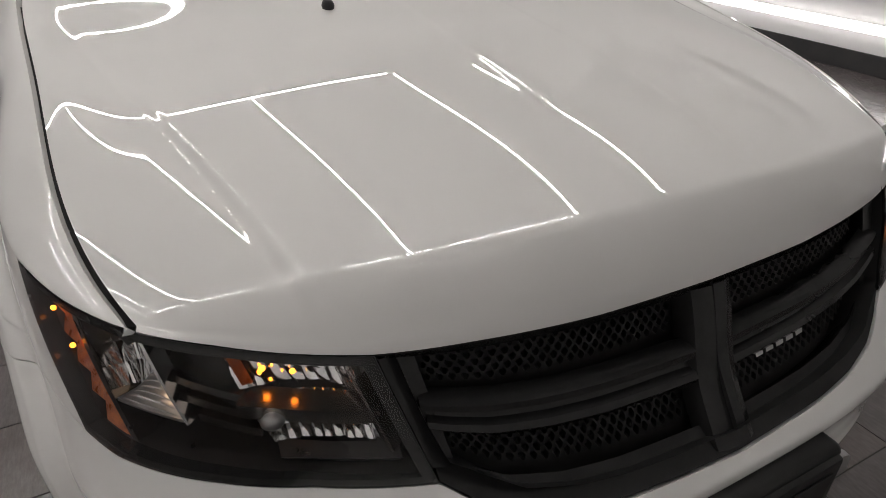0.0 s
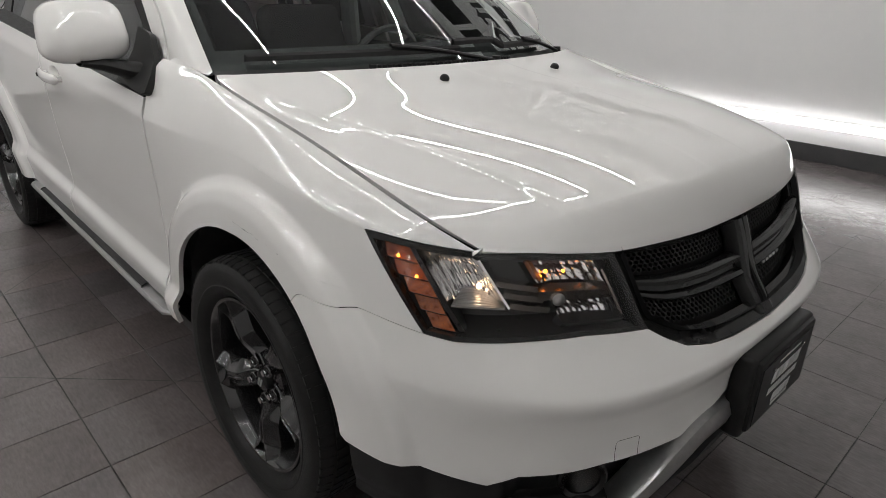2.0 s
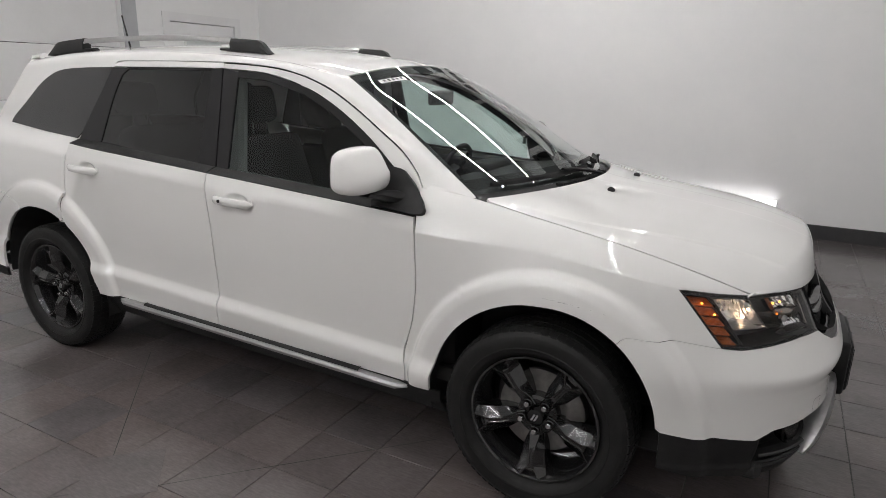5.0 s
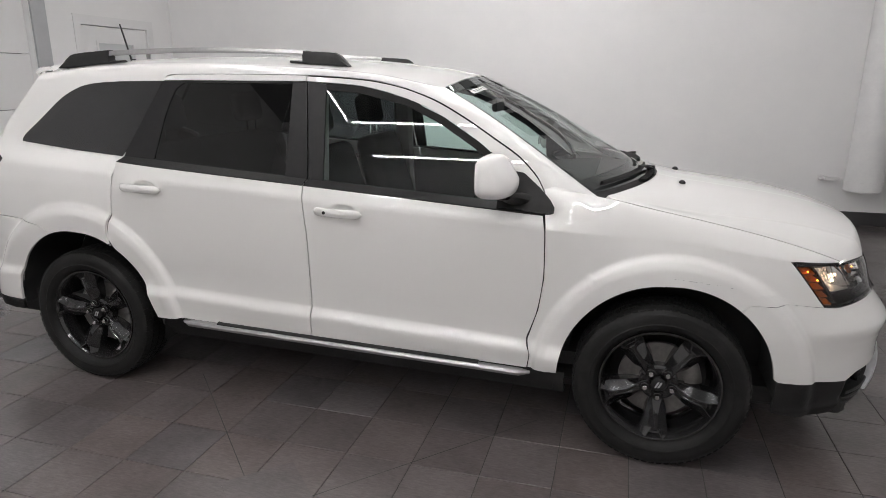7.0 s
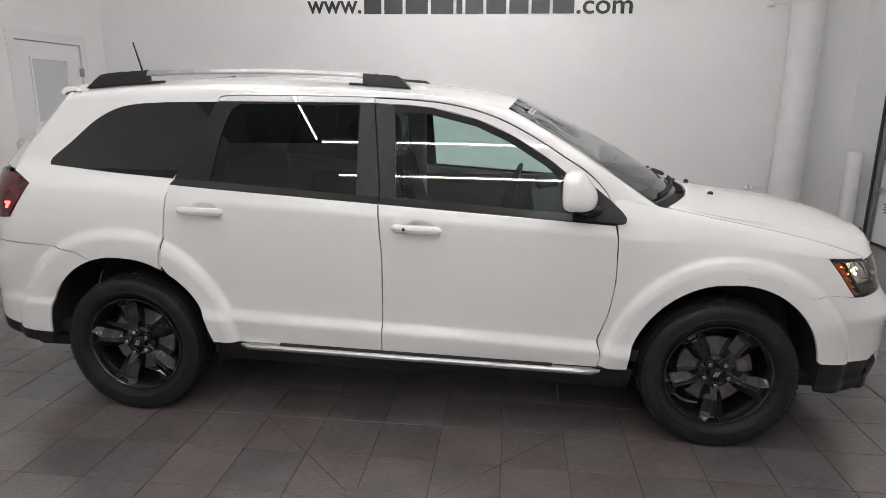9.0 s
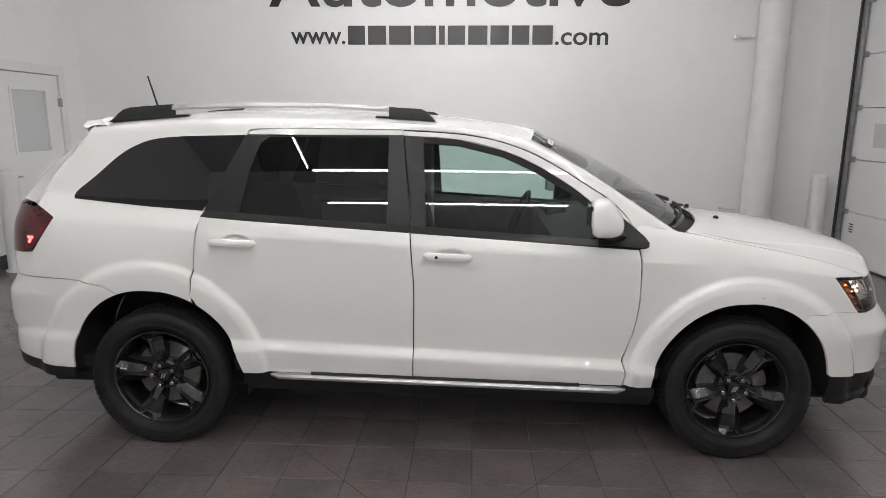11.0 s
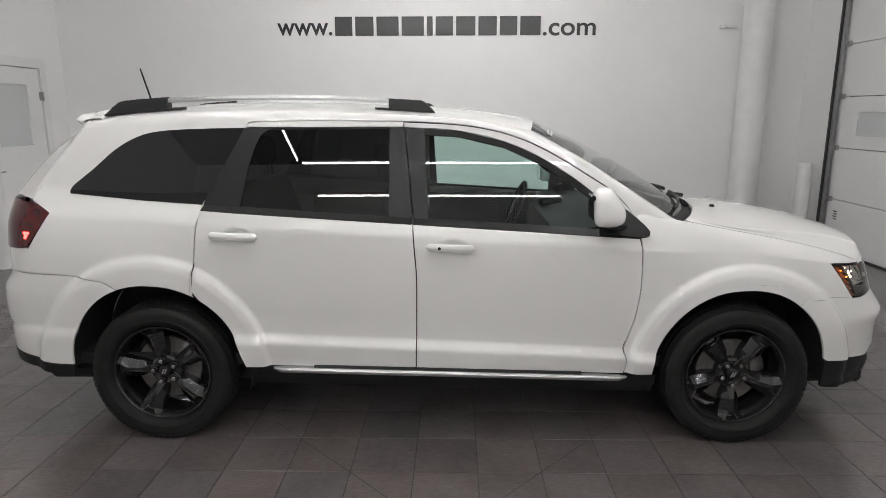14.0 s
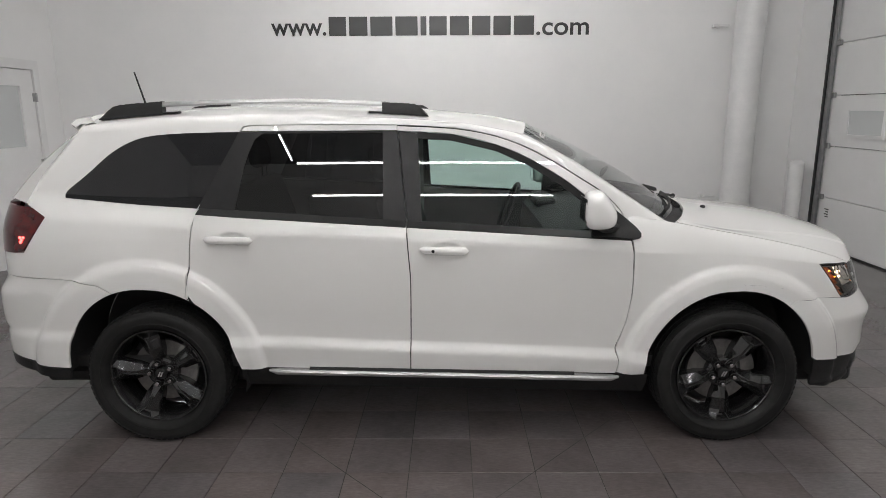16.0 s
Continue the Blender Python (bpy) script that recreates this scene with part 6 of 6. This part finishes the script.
def build_seat(x, y, w, lean, head=True):
    seat = empty("seat")
    seat.parent = car
    seat["label"] = "black cloth car seat"
    part("cushion", box(x - 0.02, x + 0.48, y - w, y + w, 0.52, 0.72, bevel=0.05, segments=3), fabric_black, seat, smooth=True, angle=60)
    bm = box(-0.07, 0.07, -w, w, 0.0, 0.62, bevel=0.05, segments=3)
    bm.transform(Matrix.Translation((x, y, 0.66)) @ pose(0, 0, 0, 0, -lean, 0))
    for v in bm.verts:
        v.co.y = y + (v.co.y - y) * (1 - 0.16 * step(1.0, 1.3, v.co.z))
    part("backrest", bm, fabric_black, seat, smooth=True, angle=60)
    for yy in ((y,) if w < 0.4 else (y - 0.4, y + 0.4)):
        bm = box(-0.05, 0.05, -0.13, 0.13, 0.0, 0.19, bevel=0.045, segments=3)
        bm.transform(Matrix.Translation((x - 0.20, yy, 1.315)) @ pose(0, 0, 0, 0, -10, 0))
        part("headrest", bm, fabric_black, seat, smooth=True, angle=60)
        for k in (-0.05, 0.05):
            bm = bmesh.new()
            add_cyl(bm, 0.006, 0.10, Matrix.Translation((x - 0.19, yy + k, 1.29)), 10)
            part("headrest_post", bm, chrome, seat)


build_seat(-0.12, -0.37, 0.26, 16)
build_seat(-0.12, 0.37, 0.26, 16)
build_seat(-1.02, 0.0, 0.62, 16)
for s_ in (1, -1):
    bm = box(-0.26, -0.14, -s_ * 0.64, -s_ * 0.70, 0.45, 1.60, bevel=0.02)
    for v in bm.verts:
        v.co.y += s_ * 0.12 * max(0, v.co.z - 1.1)
        v.co.y -= s_ * 0.06 * max(0, 1.1 - v.co.z)
    part("pillar_cover", bm, plastic_grey, car, "pale grey pillar cover")
    part("door_card", box(-1.0, 0.9, -s_ * 0.79, -s_ * 0.74, 0.45, 1.08, bevel=0.02), plastic_dark, car)
g = np.array(ROOF_G[:, ::3]) + (0, 0, -0.035)
bm = bmesh.new()
for gg in both(g[3:-3]):
    add_grid(bm, gg)
part("headliner", bm, plastic_grey, car, "pale grey headliner")
bm = box(0.55, 0.575, -0.12, 0.12, 1.43, 1.50, bevel=0.01)
part("inside_mirror", bm, plastic_dark, car, "black inside mirror")
# sticker on the screen
st = empty("screen_sticker")
st.parent = screen
row = int(round(0.90 * 29))
kk = [int(np.argmin(np.abs(WS[row][:, 1] - y))) for y in (-0.50, -0.34)]
g = WS[row - 1:row + 1, kk[0]:kk[1] + 1] + (0.003, 0, 0.005)
bm = bmesh.new()
add_grid(bm, g)
part("paper", bm, paper_white, st, "white paper tag with black bars")
bm = bmesh.new()
for t in (0.12, 0.30, 0.46, 0.62, 0.78):
    gg = [[tuple(g[0][0] * (1 - a) * (1 - b) + g[0][-1] * a * (1 - b) + g[1][0] * (1 - a) * b + g[1][-1] * a * b + np.array((0.002, 0, 0.003))) for a in (t, t + 0.08)] for b in (0.25, 0.75)]
    add_grid(bm, gg)
part("number_mark", bm, sign_black, st)

# ---------------------------------------------------------------- floor tiles
TX, TY = 0.3005, 0.3135
ox, oy = 0.1505, -0.865
tiles = []
for i in range(int((X0 - ox) / TX) - 1, int((X1 - ox) / TX) + 1):
    for j in range(int((Y0 - oy) / TY) - 1, int((Y1 - oy) / TY) + 1):
        x, y = ox + (i + 0.5) * TX, oy + (j + 0.5) * TY
        if X0 < x < X1 and Y0 < y < Y1:
            tiles.append((x, y))


def tile_mesh():
    bm = bmesh.new()
    g = 0.0017
    add_box(bm, -TX / 2 + g, TX / 2 - g, -TY / 2 + g, TY / 2 - g, -0.010, 0.0)
    top = [f for f in bm.faces if f.normal.z > 0.9]
    bmesh.ops.bevel(bm, geom=[e for e in top[0].edges], offset=0.0010, segments=1, affect="EDGES")
    me = bpy.data.meshes.new("tile")
    bm.to_mesh(me)
    bm.free()
    me.materials.append(tile_stone)
    return me


shared = tile_mesh()
near = sorted(tiles, key=lambda p: (p[0] - 0.3) ** 2 * 0.55 + (p[1] + 1.2) ** 2)
for x, y in near[:300]:
    ob = bpy.data.objects.new("tile", shared)
    scene.collection.objects.link(ob)
    ob.location = (x, y, 0.0004 * random.random())
    ob.parent = FLOOR
rest = bmesh.new()
g = 0.0014
for x, y in near[300:]:
    add_box_verts(rest, x - TX / 2 + g, x + TX / 2 - g, y - TY / 2 + g, y + TY / 2 - g, -0.010, -0.0003 * random.random())
ob = part("tiles", rest, tile_stone, FLOOR)
tagged(ob, "further grey stone floor tiles", kind="stuff")
# dark cut joints that run slantwise to the drain
bm = bmesh.new()
for x0, y0, x1, y1 in ((-0.93, -0.70, -0.10, -1.54), (0.93, -0.66, 0.10, -1.54), (-0.93, -2.55, -0.10, -1.70), (0.93, -2.55, 0.10, -1.70)):
    d = Vector((x1 - x0, y1 - y0, 0)).normalized() * 0.0022
    n = Vector((-d.y, d.x, 0))
    vs = [bm.verts.new((x0 + n.x, y0 + n.y, 0.0012)), bm.verts.new((x1 + n.x, y1 + n.y, 0.0012)), bm.verts.new((x1 - n.x, y1 - n.y, 0.0012)), bm.verts.new((x0 - n.x, y0 - n.y, 0.0012))]
    bm.faces.new(vs)
ob = part("cut_joint", bm, grout, FLOOR, "dark slanted tile cut")
bm = bmesh.new()
q_ = Matrix.Translation((-0.040, -1.52, 0)) @ pose(0, 0, 0, 0, 0, 45)
vs = add_box_verts(bm, -0.15, 0.15, -0.15, 0.15, -0.01, 0.0022)
for v in vs:
    v.co = q_ @ v.co
part("drain_tile", bm, tile_stone, FLOOR, "tile set slantwise at the drain")
